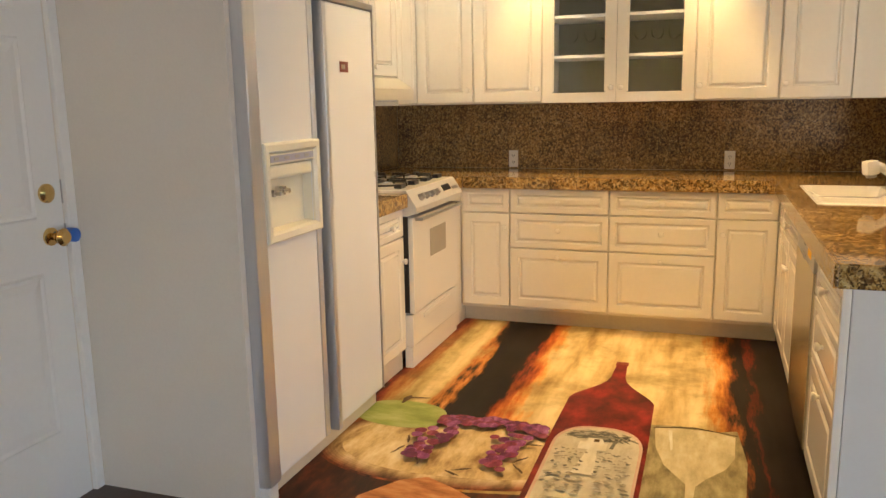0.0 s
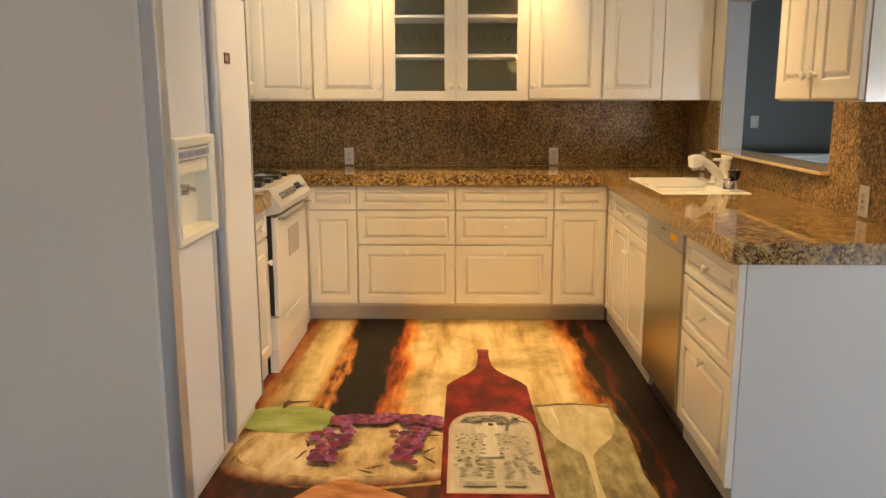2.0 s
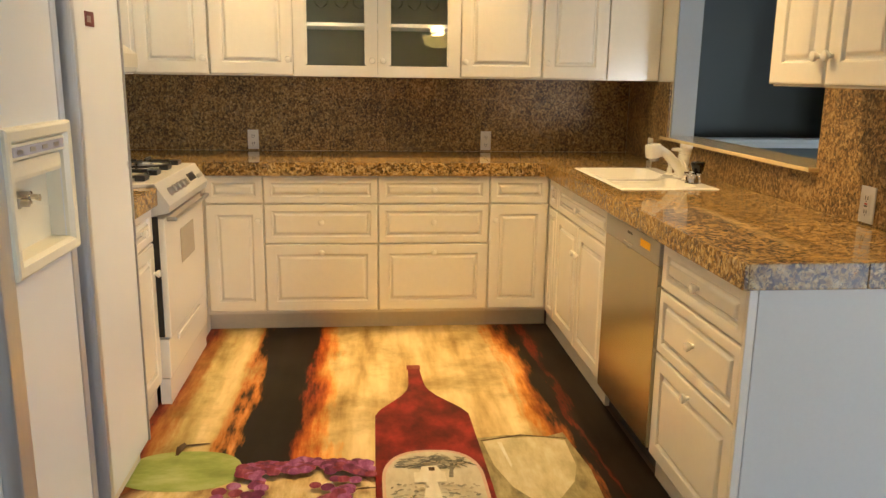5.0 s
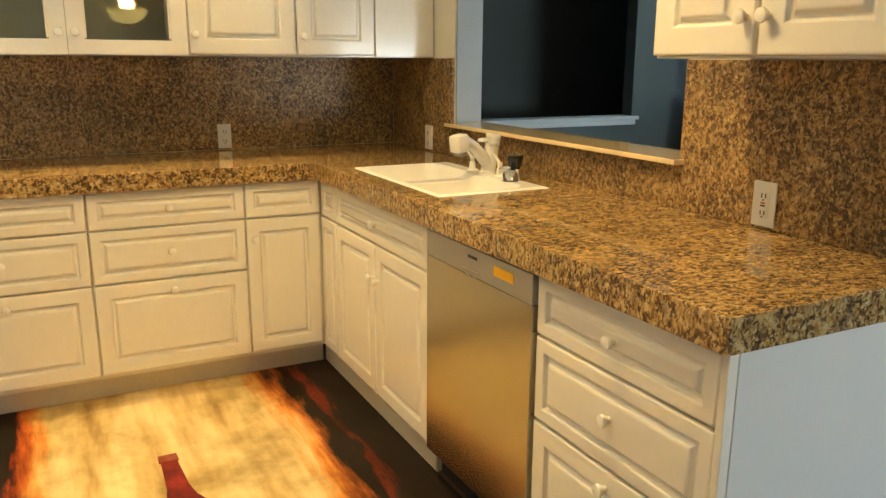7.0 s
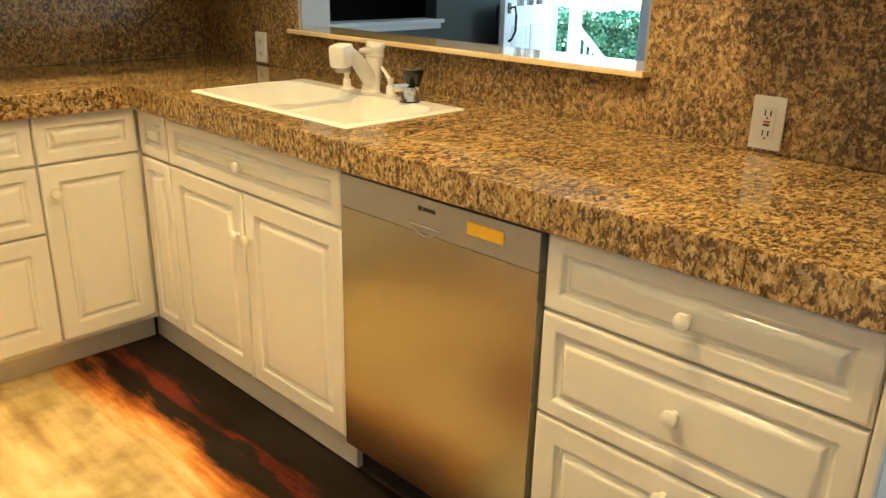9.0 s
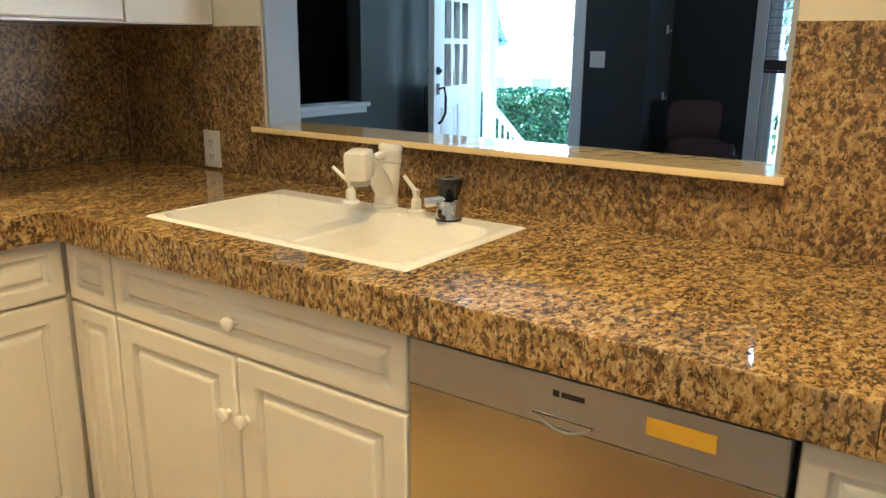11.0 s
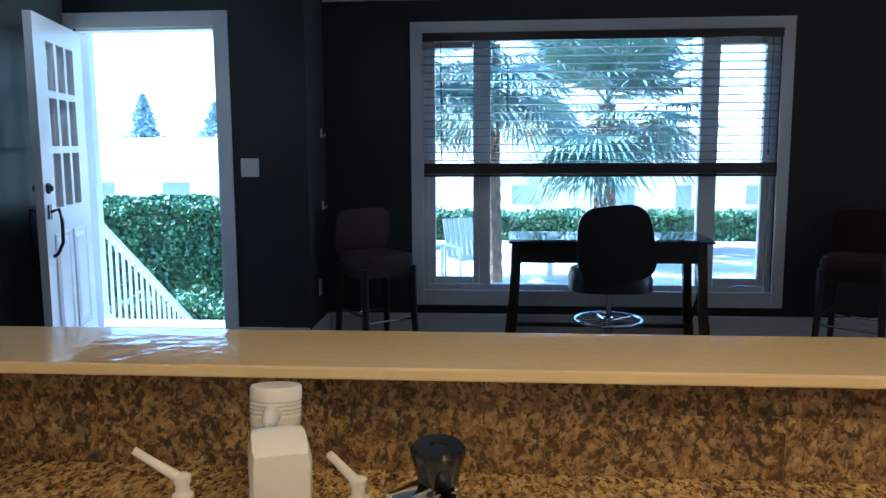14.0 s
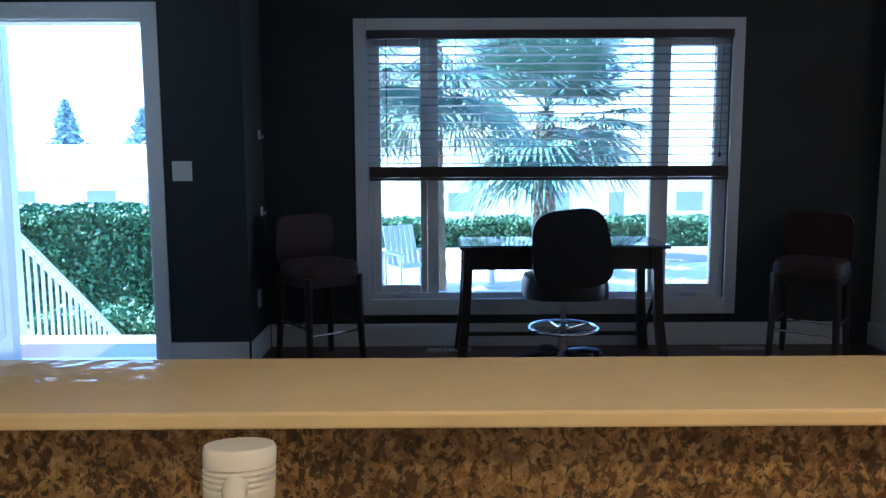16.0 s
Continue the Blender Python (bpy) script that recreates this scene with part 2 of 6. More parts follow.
# ---- mesh helpers ----
def cuboid(bm, x0, x1, y0, y1, z0, z1, bev=0.0):
    v = [bm.verts.new(p) for p in ((x0, y0, z0), (x1, y0, z0), (x1, y1, z0), (x0, y1, z0), (x0, y0, z1), (x1, y0, z1), (x1, y1, z1), (x0, y1, z1))]
    f = [bm.faces.new([v[i] for i in q]) for q in ((3, 2, 1, 0), (4, 5, 6, 7), (0, 1, 5, 4), (1, 2, 6, 5), (2, 3, 7, 6), (3, 0, 4, 7))]
    if bev:
        es = {e for q in f for e in q.edges}
        bmesh.ops.bevel(bm, geom=list(es), offset=bev, segments=2, profile=0.6, affect="EDGES", clamp_overlap=True)
    return bm


def box(x0, x1, y0, y1, z0, z1, bev=0.0):
    return cuboid(bmesh.new(), x0, x1, y0, y1, z0, z1, bev)


def lathe(profile, seg=24, m=None):
    """Turned shape round z from (radius, height) pairs."""
    bm = bmesh.new()
    rings = [[bm.verts.new((r * math.cos(2 * math.pi * i / seg), r * math.sin(2 * math.pi * i / seg), z)) for i in range(seg)] for r, z in profile]
    for a, b in zip(rings, rings[1:]):
        for i in range(seg):
            bm.faces.new((a[i], a[(i + 1) % seg], b[(i + 1) % seg], b[i]))
    bm.faces.new(rings[0][::-1]), bm.faces.new(rings[-1])
    if m:
        bmesh.ops.transform(bm, matrix=m, verts=bm.verts)
    return bm


def tube(points, radius, seg=10, bm=None, radii=None):
    bm = bm or bmesh.new()
    pts = [Vector(p) for p in points]
    rings = []
    for i, p in enumerate(pts):
        d = (pts[min(i + 1, len(pts) - 1)] - pts[max(i - 1, 0)]).normalized()
        up = Vector((0, 0, 1)) if abs(d.z) < 0.95 else Vector((1, 0, 0))
        a = d.cross(up).normalized()
        b = a.cross(d)
        r = radii[i] if radii else radius
        rings.append([bm.verts.new(p + r * (math.cos(2 * math.pi * k / seg) * a + math.sin(2 * math.pi * k / seg) * b)) for k in range(seg)])
    for a, b in zip(rings, rings[1:]):
        for k in range(seg):
            bm.faces.new((a[k], a[(k + 1) % seg], b[(k + 1) % seg], b[k]))
    bm.faces.new(rings[0][::-1]), bm.faces.new(rings[-1])
    return bm


def prism(outline, z0, z1):
    bm = bmesh.new()
    a = [bm.verts.new((x, y, z0)) for x, y in outline]
    b = [bm.verts.new((x, y, z1)) for x, y in outline]
    n = len(a)
    bm.faces.new(b), bm.faces.new(a[::-1])
    for i in range(n):
        bm.faces.new((a[i], a[(i + 1) % n], b[(i + 1) % n], b[i]))
    return bm


def mesh_of(name, bm, material, smooth=False):
    bmesh.ops.recalc_face_normals(bm, faces=bm.faces)
    me = bpy.data.meshes.new(name)
    if smooth:
        for f in bm.faces:
            f.smooth = True
    bm.to_mesh(me)
    bm.free()
    me.materials.append(material)
    if smooth:
        me.set_sharp_from_angle(angle=radians(40))
    return me


def part(name, bm, material, parent, label="", m=None, smooth=False):
    ob = new(name, mesh_of(name, bm, material, smooth))
    ob.parent = parent
    if m is not None:
        ob.matrix_basis = m
    return tagged(ob, label)


def shared(name, me, parent, m):
    ob = new(name, me)
    ob.parent = parent
    ob.matrix_basis = m
    return ob


def solid(name, bm, material, label, category, kind="", group="", m=None, smooth=False):
    ob = new(name, mesh_of(name, bm, material, smooth))
    if m is not None:
        ob.matrix_basis = m
    return tagged(ob, label, category, group, kind)


def thing(name, m, label, category, group="", kind=""):
    ob = new(name)
    ob.empty_display_size = 0.1
    ob.matrix_basis = m
    return tagged(ob, label, category, group, kind)


# ---- setting: kitchen ----
def wall(name, x0, x1, y0, y1, z0, z1, material, label):
    return solid(name, box(x0, x1, y0, y1, z0, z1), material, label, "wall", "structure")


CEIL = 2.44
floor = solid("floor", box(-3.0, 6.17, -2.7, 9.0, -0.12, 0.0), M_WOODFL, "dark walnut-stained wooden floor", "floor", "structure")
solid("ceiling", box(-3.0, 6.17, -2.7, 9.0, CEIL, CEIL + 0.1), M_CEIL, "plain white painted ceiling", "ceiling", "structure")
wall("wall_north", -1.65, 1.68, 6.115, 6.24, 0, CEIL, M_WALLC, "cream painted kitchen wall behind cabinets")
wall("wall_west", -1.65, -1.53, 4.19, 6.115, 0, CEIL, M_WALLC, "cream painted kitchen wall behind the range")
wall("wall_fridge_side", -1.50, -0.842, 3.055, 3.083, 0, CEIL, M_WALLW, "off-white painted partition beside the refrigerator")
wall("wall_fridge_back", -1.65, -1.60, 3.171, 4.19, 0, CEIL, M_END, "off-white wall behind the refrigerator")

# wall with the pass-through opening
PX0, PX1 = 1.562, 1.685
OY0, OY1, OZ0, OZ1 = 4.035, 5.452, 1.05, 1.90
bm = box(PX0, PX1, 3.256, OY0, 0, CEIL)
cuboid(bm, PX0, PX1, OY1, 6.115, 0, CEIL)
cuboid(bm, PX0, PX1, OY0, OY1, 0, OZ0)
cuboid(bm, PX0, PX1, OY0, OY1, OZ1, CEIL)
wall_pass = solid("wall_pass_through", bm, M_WALLC, "cream wall with a wide pass-through opening", "wall", "structure")
rev = box(PX0 + 0.004, PX1 + 0.006, OY1 - 0.012, OY1 - 0.001, 1.067, OZ1 - 0.012)
solid("trim", rev, M_WALLB, "blue-grey painted reveal of the pass-through", "trim", "structure")
solid("trim", box(PX0 + 0.004, PX1 + 0.006, OY0 + 0.001, OY0 + 0.012, 1.067, OZ1 - 0.012), M_WALLB, "blue-grey painted reveal of the pass-through", "trim", "structure")
solid("trim", box(PX0 + 0.004, PX1 + 0.006, OY0 + 0.001, OY1 - 0.001, OZ1 - 0.012, OZ1 - 0.001), M_WALLB, "blue-grey painted head of the pass-through", "trim", "structure")
# grey skin on the far-room side
bm = box(PX1, PX1 + 0.006, 3.256, OY0, 0, CEIL)
cuboid(bm, PX1, PX1 + 0.006, OY1, 7.42, 0, CEIL)
cuboid(bm, PX1, PX1 + 0.006, OY0, OY1, 0, OZ0)
cuboid(bm, PX1, PX1 + 0.006, OY0, OY1, OZ1, CEIL)
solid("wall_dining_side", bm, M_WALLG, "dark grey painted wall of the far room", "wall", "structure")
solid("window_sill", box(1.512, 1.708, 4.016, 5.462, 1.0505, 1.0665, 0.003), M_SILL, "glossy cream solid-surface ledge of the pass-through", "ledge", "structure")

# closing walls of the rooms behind; the south opening is an unseen addition
wall("wall_south_1", -3.0, 3.85, -2.7, -2.55, 0, CEIL, M_WALLC, "plain cream wall")
wall("wall_south_2", 6.05, 6.17, -2.7, -2.55, 0, CEIL, M_WALLC, "plain cream wall")
wall("wall_south_3", 3.85, 6.05, -2.7, -2.55, 0, 0.45, M_WALLC, "plain cream wall below an added opening")
wall("wall_south_4", 3.85, 6.05, -2.7, -2.55, 1.45, CEIL, M_WALLC, "plain cream wall above an added opening")
wall("wall_west_hall", -3.0, -2.85, -2.55, 3.03, 0, CEIL, M_WALLC, "plain cream wall")
bm = box(-1.62, -1.50, -2.55, 2.07, 0, CEIL)
cuboid(bm, -1.62, -1.50, 3.01, 3.17, 0, CEIL)
cuboid(bm, -1.62, -1.50, 2.07, 3.01, 2.06, CEIL)
solid("wall_west_door", bm, M_WALLW, "off-white painted wall round a panel door", "wall", "structure")

# ---- doors of the kitchen side ----
def ring_panel(bm, x0, x1, z0, z1, y, loops):
    """A moulded field: loops of (inset, height) outwards along -y, closed at the last loop."""
    rows = []
    for ins, h in loops:
        rows.append([bm.verts.new(p) for p in ((x0 + ins, y - h, z0 + ins), (x1 - ins, y - h, z0 + ins), (x1 - ins, y - h, z1 - ins), (x0 + ins, y - h, z1 - ins))])
    for a, b in zip(rows, rows[1:]):
        for i in range(4):
            bm.faces.new((a[i], a[(i + 1) % 4], b[(i + 1) % 4], b[i]))
    bm.faces.new(rows[-1])
    return rows[0]


def panel_front(w, h, rail, t=0.02):
    """Routed raised-panel front of a drawer or door with eased edges, lying in x 0..w, z 0..h, facing -y."""
    bm = bmesh.new()
    profile = [(0, 0), (0, t - 0.007), (0.0012, t - 0.0035), (0.0035, t - 0.0012), (0.007, t), (0.009, t), (rail - 0.002, t), (rail, t),
               (rail + 0.0025, t - 0.0012), (rail + 0.005, t - 0.006), (rail + 0.0075, t - 0.0112), (rail + 0.010, t - 0.0128), (rail + 0.0145, t - 0.0128),
               (rail + 0.0175, t - 0.0108), (rail + 0.022, t - 0.0054), (rail + 0.0265, t - 0.0008), (rail + 0.030, t), (rail + 0.033, t)]
    back = ring_panel(bm, 0, w, 0, h, 0, profile)
    bm.faces.new(back)
    return bm


door = thing("door_1", pose(-1.50, 2.07, 0, 0, 0, 90), "white six-panel door with brass knob and deadbolt, closed", "door", kind="structure")
bm = bmesh.new()
W, H, T = 0.94, 2.05, 0.03
cols, rws = ((0.12, 0.42), (0.52, 0.82)), ((0.28, 0.82), (1.02, 1.58), (1.68, 1.92))
cuboid(bm, 0, W, 0.0, 0.035, 0, H)
slab = part("door_leaf", bm, M_WHITE, door)
for a, b in cols:
    for c, d in rws:
        bm = bmesh.new()
        rim = ring_panel(bm, a - 0.01, b + 0.01, c - 0.01, d + 0.01, -0.001, [(0, 0), (0.008, 0.006), (0.02, 0.002), (0.05, 0.008), (0.056, 0.008)])
        bm.faces.new(rim)
        part("panel", bm, M_WHITE, slab)
for name, z, r in (("deadbolt", 1.09, 0.032), ("door_knob", 0.945, 0.03)):
    prof = [(r, 0), (r, 0.008), (r * 0.8, 0.012)] + ([(0.012, 0.014), (0.012, 0.035), (0.026, 0.045), (0.03, 0.058), (0.02, 0.07), (0.004, 0.072)] if name == "door_knob" else [(0.02, 0.016), (0.004, 0.018)])
    part(name, lathe(prof, 24, pose(0.875, -0.001, z, 90)), M_BRASS, door, "polished brass " + name.replace("_", " "), smooth=True)
part("knob_cover", lathe([(0.024, 0), (0.024, 0.03), (0.018, 0.034)], 20, pose(0.925, -0.03, 0.945, 90)), M_BLUE, door, "blue plastic knob stop", smooth=True)
for i in range(2):
    part("strike_plate", box(0.94, 0.947, -0.004, 0.004, (0.90, 1.05)[i], (0.98, 1.13)[i]), M_STEEL_D, door)
casing = thing("trim", pose(-1.50, 3.01, 0, 0, 0, 90), "white painted door casing", "trim", kind="structure")
part("casing", box(-1.02, -0.945, -0.02, 0.0, 0, 2.12, 0.004), M_WHITE, casing)
part("casing", box(0.004, 0.044, -0.02, 0.0, 0, 2.12, 0.004), M_WHITE, casing)
part("casing", box(-0.943, 0.002, -0.02, 0.0, 2.055, 2.12, 0.004), M_WHITE, casing)

# ---- cabinets ----
KNOB = mesh_of("knob", lathe([(0.008, 0), (0.007, 0.008), (0.013, 0.014), (0.016, 0.02), (0.0145, 0.026), (0.006, 0.029)], 16, pose(0, 0, 0, 90)), M_KNOB, True)
FRONTS = {}


def front(name, parent, x0, x1, z0, z1, y, knob=None, rail=None):
    """One drawer front or door with its knob, on the face y of a unit."""
    g = 0.0032
    w, h = round(x1 - x0 - 2 * g, 3), round(z1 - z0 - 2 * g, 3)
    rail = rail or (0.032 if h < 0.24 else 0.05)
    if w < 0.2:
        rail = min(rail, 0.035)
    if (w, h, rail) not in FRONTS:
        FRONTS[w, h, rail] = mesh_of(name, panel_front(w, h, rail), M_CAB, True)
    f = shared(name, FRONTS[w, h, rail], parent, pose(x0 + g, y, z0 + g))
    if knob:
        shared("knob", KNOB, f, pose(knob[0] - x0 - g, -0.019, knob[1] - z0 - g))
    return f


def base_unit(m, w, depth, fronts, label, kick=0.066):
    u = thing("base_cabinet", m, label, "cabinet", "base cabinets")
    part("body", box(0.0005, w - 0.0005, 0, depth, 0.102, 0.853), M_CAB, u)
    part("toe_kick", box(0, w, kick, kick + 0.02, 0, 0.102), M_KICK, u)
    for name, x0, x1, z0, z1, knob in fronts:
        front(name, u, x0, x1, z0, z1, -0.001, knob)
    return u


CREAM3 = "cream lacquered base cabinet with three raised-panel drawers"
CREAMD = "narrow cream lacquered base cabinet with one drawer and door"
FY = 5.51
def three(w, zs=(0.118, 0.487, 0.70, 0.849)):
    return [("drawer_front", 0, w, zs[i], zs[i + 1], (w / 2, (zs[i + 1] - (0.045 if i == 0 else (zs[i + 1] - zs[i]) / 2 - 0.01)) if i < 2 else (zs[2] + zs[3]) / 2)) for i in range(3)]


# back run, facing the room
base_unit(pose(-0.872, FY, 0), 0.31, 0.6, [("drawer_front", 0.012, 0.31, 0.70, 0.849, None), ("door", 0.012, 0.31, 0.118, 0.70, (0.282, 0.615))], CREAMD)
base_unit(pose(-0.562, FY, 0), 0.592, 0.6, three(0.592), CREAM3)
base_unit(pose(0.030, FY, 0), 0.590, 0.6, three(0.590), CREAM3)
base_unit(pose(0.620, FY, 0), 0.342, 0.6, [("drawer_front", 0, 0.32, 0.70, 0.849, None), ("door", 0, 0.32, 0.118, 0.70, (0.035, 0.615))], CREAMD)
# sink run, facing the aisle
FX = 0.962
base_unit(pose(FX, 5.508, 0, 0, 0, -90), 0.206, 0.592, [("drawer_front", 0.019, 0.205, 0.69, 0.842, None), ("door", 0.019, 0.205, 0.105, 0.69, None)], CREAMD, 0.012)
base_unit(pose(FX, 5.302, 0, 0, 0, -90), 0.856, 0.592, [("drawer_front", 0, 0.852, 0.69, 0.842, (0.42, 0.765)), ("door", 0, 0.412, 0.105, 0.69, (0.385, 0.56)), ("door", 0.412, 0.852, 0.105, 0.69, (0.44, 0.56))], "cream lacquered sink cabinet with two raised-panel doors", 0.012)
base_unit(pose(FX, 3.846, 0, 0, 0, -90), 0.59, 0.592, three(0.588, (0.09, 0.463, 0.685, 0.842)), CREAM3, 0.012)
solid("end_panel", box(0.962, PX1 + 0.004, 3.237, 3.254, 0, 0.853, 0.002), M_END, "white painted end panel of the counter", "panel", "structure")
solid("filler_strip", box(0.937, 0.961, 3.238, 3.256, 0.09, 0.85, 0.003), M_CAB, "cream lacquered filler strip at the counter end", "panel", "structure")

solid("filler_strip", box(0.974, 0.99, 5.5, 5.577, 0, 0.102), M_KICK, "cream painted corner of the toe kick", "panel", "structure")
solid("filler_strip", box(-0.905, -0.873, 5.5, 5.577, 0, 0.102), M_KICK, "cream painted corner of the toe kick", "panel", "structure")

# dishwasher
dw = thing("dishwasher", pose(FX, 4.444, 0, 0, 0, -90), "stainless-steel built-in dishwasher with orange sticker", "dishwasher")
part("body", box(0.002, 0.596, 0.02, 0.57, 0.10, 0.845), M_DARK, dw)
part("door_panel", box(0.004, 0.592, -0.0285, 0.018, 0.105, 0.7562, 0.0015), M_STEEL, dw, "brushed stainless door")
part("control_strip", box(0.004, 0.592, -0.029, 0.018, 0.757, 0.836, 0.0025), M_STEEL_D, dw, "grey metal control strip")
bm = bmesh.new()
pts = [(0.24 + 0.09 * i / 10, -0.0288 - 0.001 * math.sin(math.pi * i / 10), 0.768 - 0.016 * math.sin(math.pi * i / 10)) for i in range(11)]
part("handle_recess", tube(pts, 0.0022, 8, bm), M_STEEL_D, dw, "shallow curved grip scoop", smooth=True)
part("handle_lip", box(0.235, 0.335, -0.032, -0.029, 0.771, 0.776, 0.001), M_CHROME, dw)
part("sticker", box(0.41, 0.505, -0.031, -0.0292, 0.789, 0.815), M_LABEL, dw, "orange paper sticker")
part("badge", box(0.268, 0.278, -0.0305, -0.0292, 0.806, 0.816), M_BLACK, dw)
part("badge", box(0.282, 0.318, -0.0305, -0.0292, 0.807, 0.815), M_BLACK, dw)
part("toe_kick", box(0.002, 0.596, 0.03, 0.05, 0, 0.10), M_BLACK, dw)

# left run beside the range, facing the aisle
LX = -0.892
base_unit(pose(LX, 4.195, 0, 0, 0, 90), 0.362, 0.62, [("drawer_front", 0.002, 0.355, 0.70, 0.845, (0.18, 0.77)), ("door", 0.002, 0.355, 0.11, 0.70, (0.325, 0.58))], CREAMD, 0.008)
solid("filler_strip", box(-1.5, LX + 0.02, 5.335, 5.505, 0.0, 0.853, 0.003), M_CAB, "cream lacquered corner filler beside the range", "panel", "structure")

# ---- upper cabinets ----
UY, UZ0, UZ1 = 5.675, 1.347, 2.12
def upper_unit(m, w, depth, fronts, label, z0=UZ0):
    u = thing("wall_cabinet", m, label, "cabinet", "wall cabinets")
    part("body", box(0.0005, w - 0.0005, 0, depth, z0, UZ1), M_CAB, u)
    for name, x0, x1, a, b, knob in fronts:
        front(name, u, x0, x1, a, b, -0.001, knob, 0.06)
    return u


def plain_upper(x0, x1, knob_side):
    w = x1 - x0
    kx = w - 0.028 if knob_side > 0 else 0.028
    return upper_unit(pose(x0, UY, 0), w, 0.43, [("door", 0.001, w - 0.001, UZ0 + 0.003, UZ1 - 0.02, (kx, UZ0 + 0.085))], "cream lacquered wall cabinet with raised-panel door")


plain_upper(-1.205, -0.832, 1)
plain_upper(-0.832, -0.400, 1)
plain_upper(0.468, 0.912, -1)
u = upper_unit(pose(0.912, UY, 0), 0.646, 0.43, [("door", 0.001, 0.358, UZ0 + 0.003, UZ1 - 0.02, (0.028, UZ0 + 0.085))], "cream lacquered wall cabinet with door and plain filler")
part("filler", box(0.36, 0.644, -0.02, -0.001, UZ0 + 0.003, UZ1 - 0.02, 0.002), M_CAB, u)
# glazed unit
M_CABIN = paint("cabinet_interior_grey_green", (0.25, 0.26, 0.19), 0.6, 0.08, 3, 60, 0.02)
gu = thing("wall_cabinet", pose(-0.400, UY, 0), "cream wall cabinet with two glazed doors and lit shelves", "cabinet", "wall cabinets")
GW = 0.868
part("side_panel", box(0.0005, 0.018, 0, 0.43, UZ0, UZ1), M_CAB, gu)
part("side_panel", box(GW - 0.018, GW - 0.0005, 0, 0.43, UZ0, UZ1), M_CAB, gu)
part("bottom_panel", box(0.0181, GW - 0.0181, 0, 0.43, UZ0, UZ0 + 0.018), M_CAB, gu)
part("top_panel", box(0.0181, GW - 0.0181, 0, 0.43, UZ1 - 0.018, UZ1), M_CAB, gu)
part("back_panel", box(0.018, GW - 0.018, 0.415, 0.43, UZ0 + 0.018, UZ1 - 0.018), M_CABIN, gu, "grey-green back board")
for z in (1.605, 1.835):
    part("shelf", box(0.02, GW - 0.02, 0.02, 0.40, z, z + 0.018, 0.002), M_WHITE, gu)
for x0, kx in ((0.001, 0.405), (0.435, 0.462)):
    w, a, b, s = 0.432, UZ0 + 0.003, UZ1 - 0.02, 0.06
    bm = bmesh.new()
    for q in ((x0, x0 + s, a, b), (x0 + w - s, x0 + w, a, b), (x0 + s, x0 + w - s, a, a + s - 0.005), (x0 + s, x0 + w - s, b - s, b)):
        cuboid(bm, q[0], q[1], -0.021, -0.001, q[2], q[3])
    for q in ((x0 + s, x0 + s + 0.008, a + s, b - s), (x0 + w - s - 0.008, x0 + w - s, a + s, b - s)):
        cuboid(bm, q[0], q[1], -0.016, -0.003, q[2], q[3])
    d = part("glazed_door", bm, M_CAB, gu)
    pane = part("pane", box(x0 + s - 0.004, x0 + w - s + 0.004, -0.012, -0.008, a + s - 0.009, b - s + 0.004), M_GLASS, d, "clear glass pane")
    pane.visible_shadow = False
    shared("knob", KNOB, d, pose(kx, -0.021, UZ0 + 0.085))
# small stemware on the shelves
def goblet(x, y, z):
    g = solid("wine_glass", lathe([(0.03, 0), (0.03, 0.003), (0.004, 0.008), (0.0035, 0.07), (0.02, 0.085), (0.034, 0.11), (0.036, 0.135), (0.030, 0.16), (0.029, 0.16), (0.034, 0.133), (0.031, 0.11), (0.002, 0.088)], 18), M_THIN, "clear stemmed wine glass on a cabinet shelf", "glass", group="glasses in the wall cabinet", m=pose(x, y, z), smooth=True)
    g.visible_shadow = False
    return g


g0 = goblet(-0.27, 5.93, 1.6232)
for x in (-0.16, -0.06, 0.14, 0.24, 0.34):
    copy_thing(g0, pose(x, 5.93, 1.6232))
for x in (-0.22, -0.08, 0.17, 0.3):
    copy_thing(g0, pose(x, 5.93, 1.8532))

solid("soffit", box(-1.53, PX0 - 0.001, UY + 0.02, 6.115, UZ1 + 0.001, CEIL), M_WALLC, "cream painted soffit above wall cabinets", "soffit", "structure")
solid("soffit", box(-1.53, -1.19, 4.2, UY + 0.019, UZ1 + 0.001, CEIL), M_WALLC, "cream painted soffit above wall cabinets", "soffit", "structure")
# left wall units and hood
UXL = -1.215
upper_unit(pose(UXL, 5.325, 0, 0, 0, 90), 0.33, 0.3, [("door", 0.001, 0.325, UZ0 + 0.003, UZ1 - 0.02, (0.03, UZ0 + 0.085))], "cream lacquered wall cabinet with raised-panel door")
upper_unit(pose(UXL, 4.565, 0, 0, 0, 90), 0.758, 0.3, [("door", 0.001, 0.378, 1.51, UZ1 - 0.02, (0.35, 1.56)), ("door", 0.38, 0.757, 1.51, UZ1 - 0.02, (0.41, 1.56))], "short cream wall cabinet above the range hood", 1.507)
upper_unit(pose(UXL, 4.2, 0, 0, 0, 90), 0.363, 0.3, [("door", 0.001, 0.36, UZ0 + 0.003, UZ1 - 0.02, (0.33, UZ0 + 0.085))], "cream lacquered wall cabinet with raised-panel door")
hood = thing("range_hood", pose(UXL, 4.57, 0, 0, 0, 90), "almond under-cabinet range hood", "range hood")
bm = bmesh.new()
prof = [(0.3, 1.38), (0.3, 1.504), (-0.03, 1.504), (-0.12, 1.44), (-0.12, 1.38)]
lo = [bm.verts.new((0, y, z)) for y, z in prof]
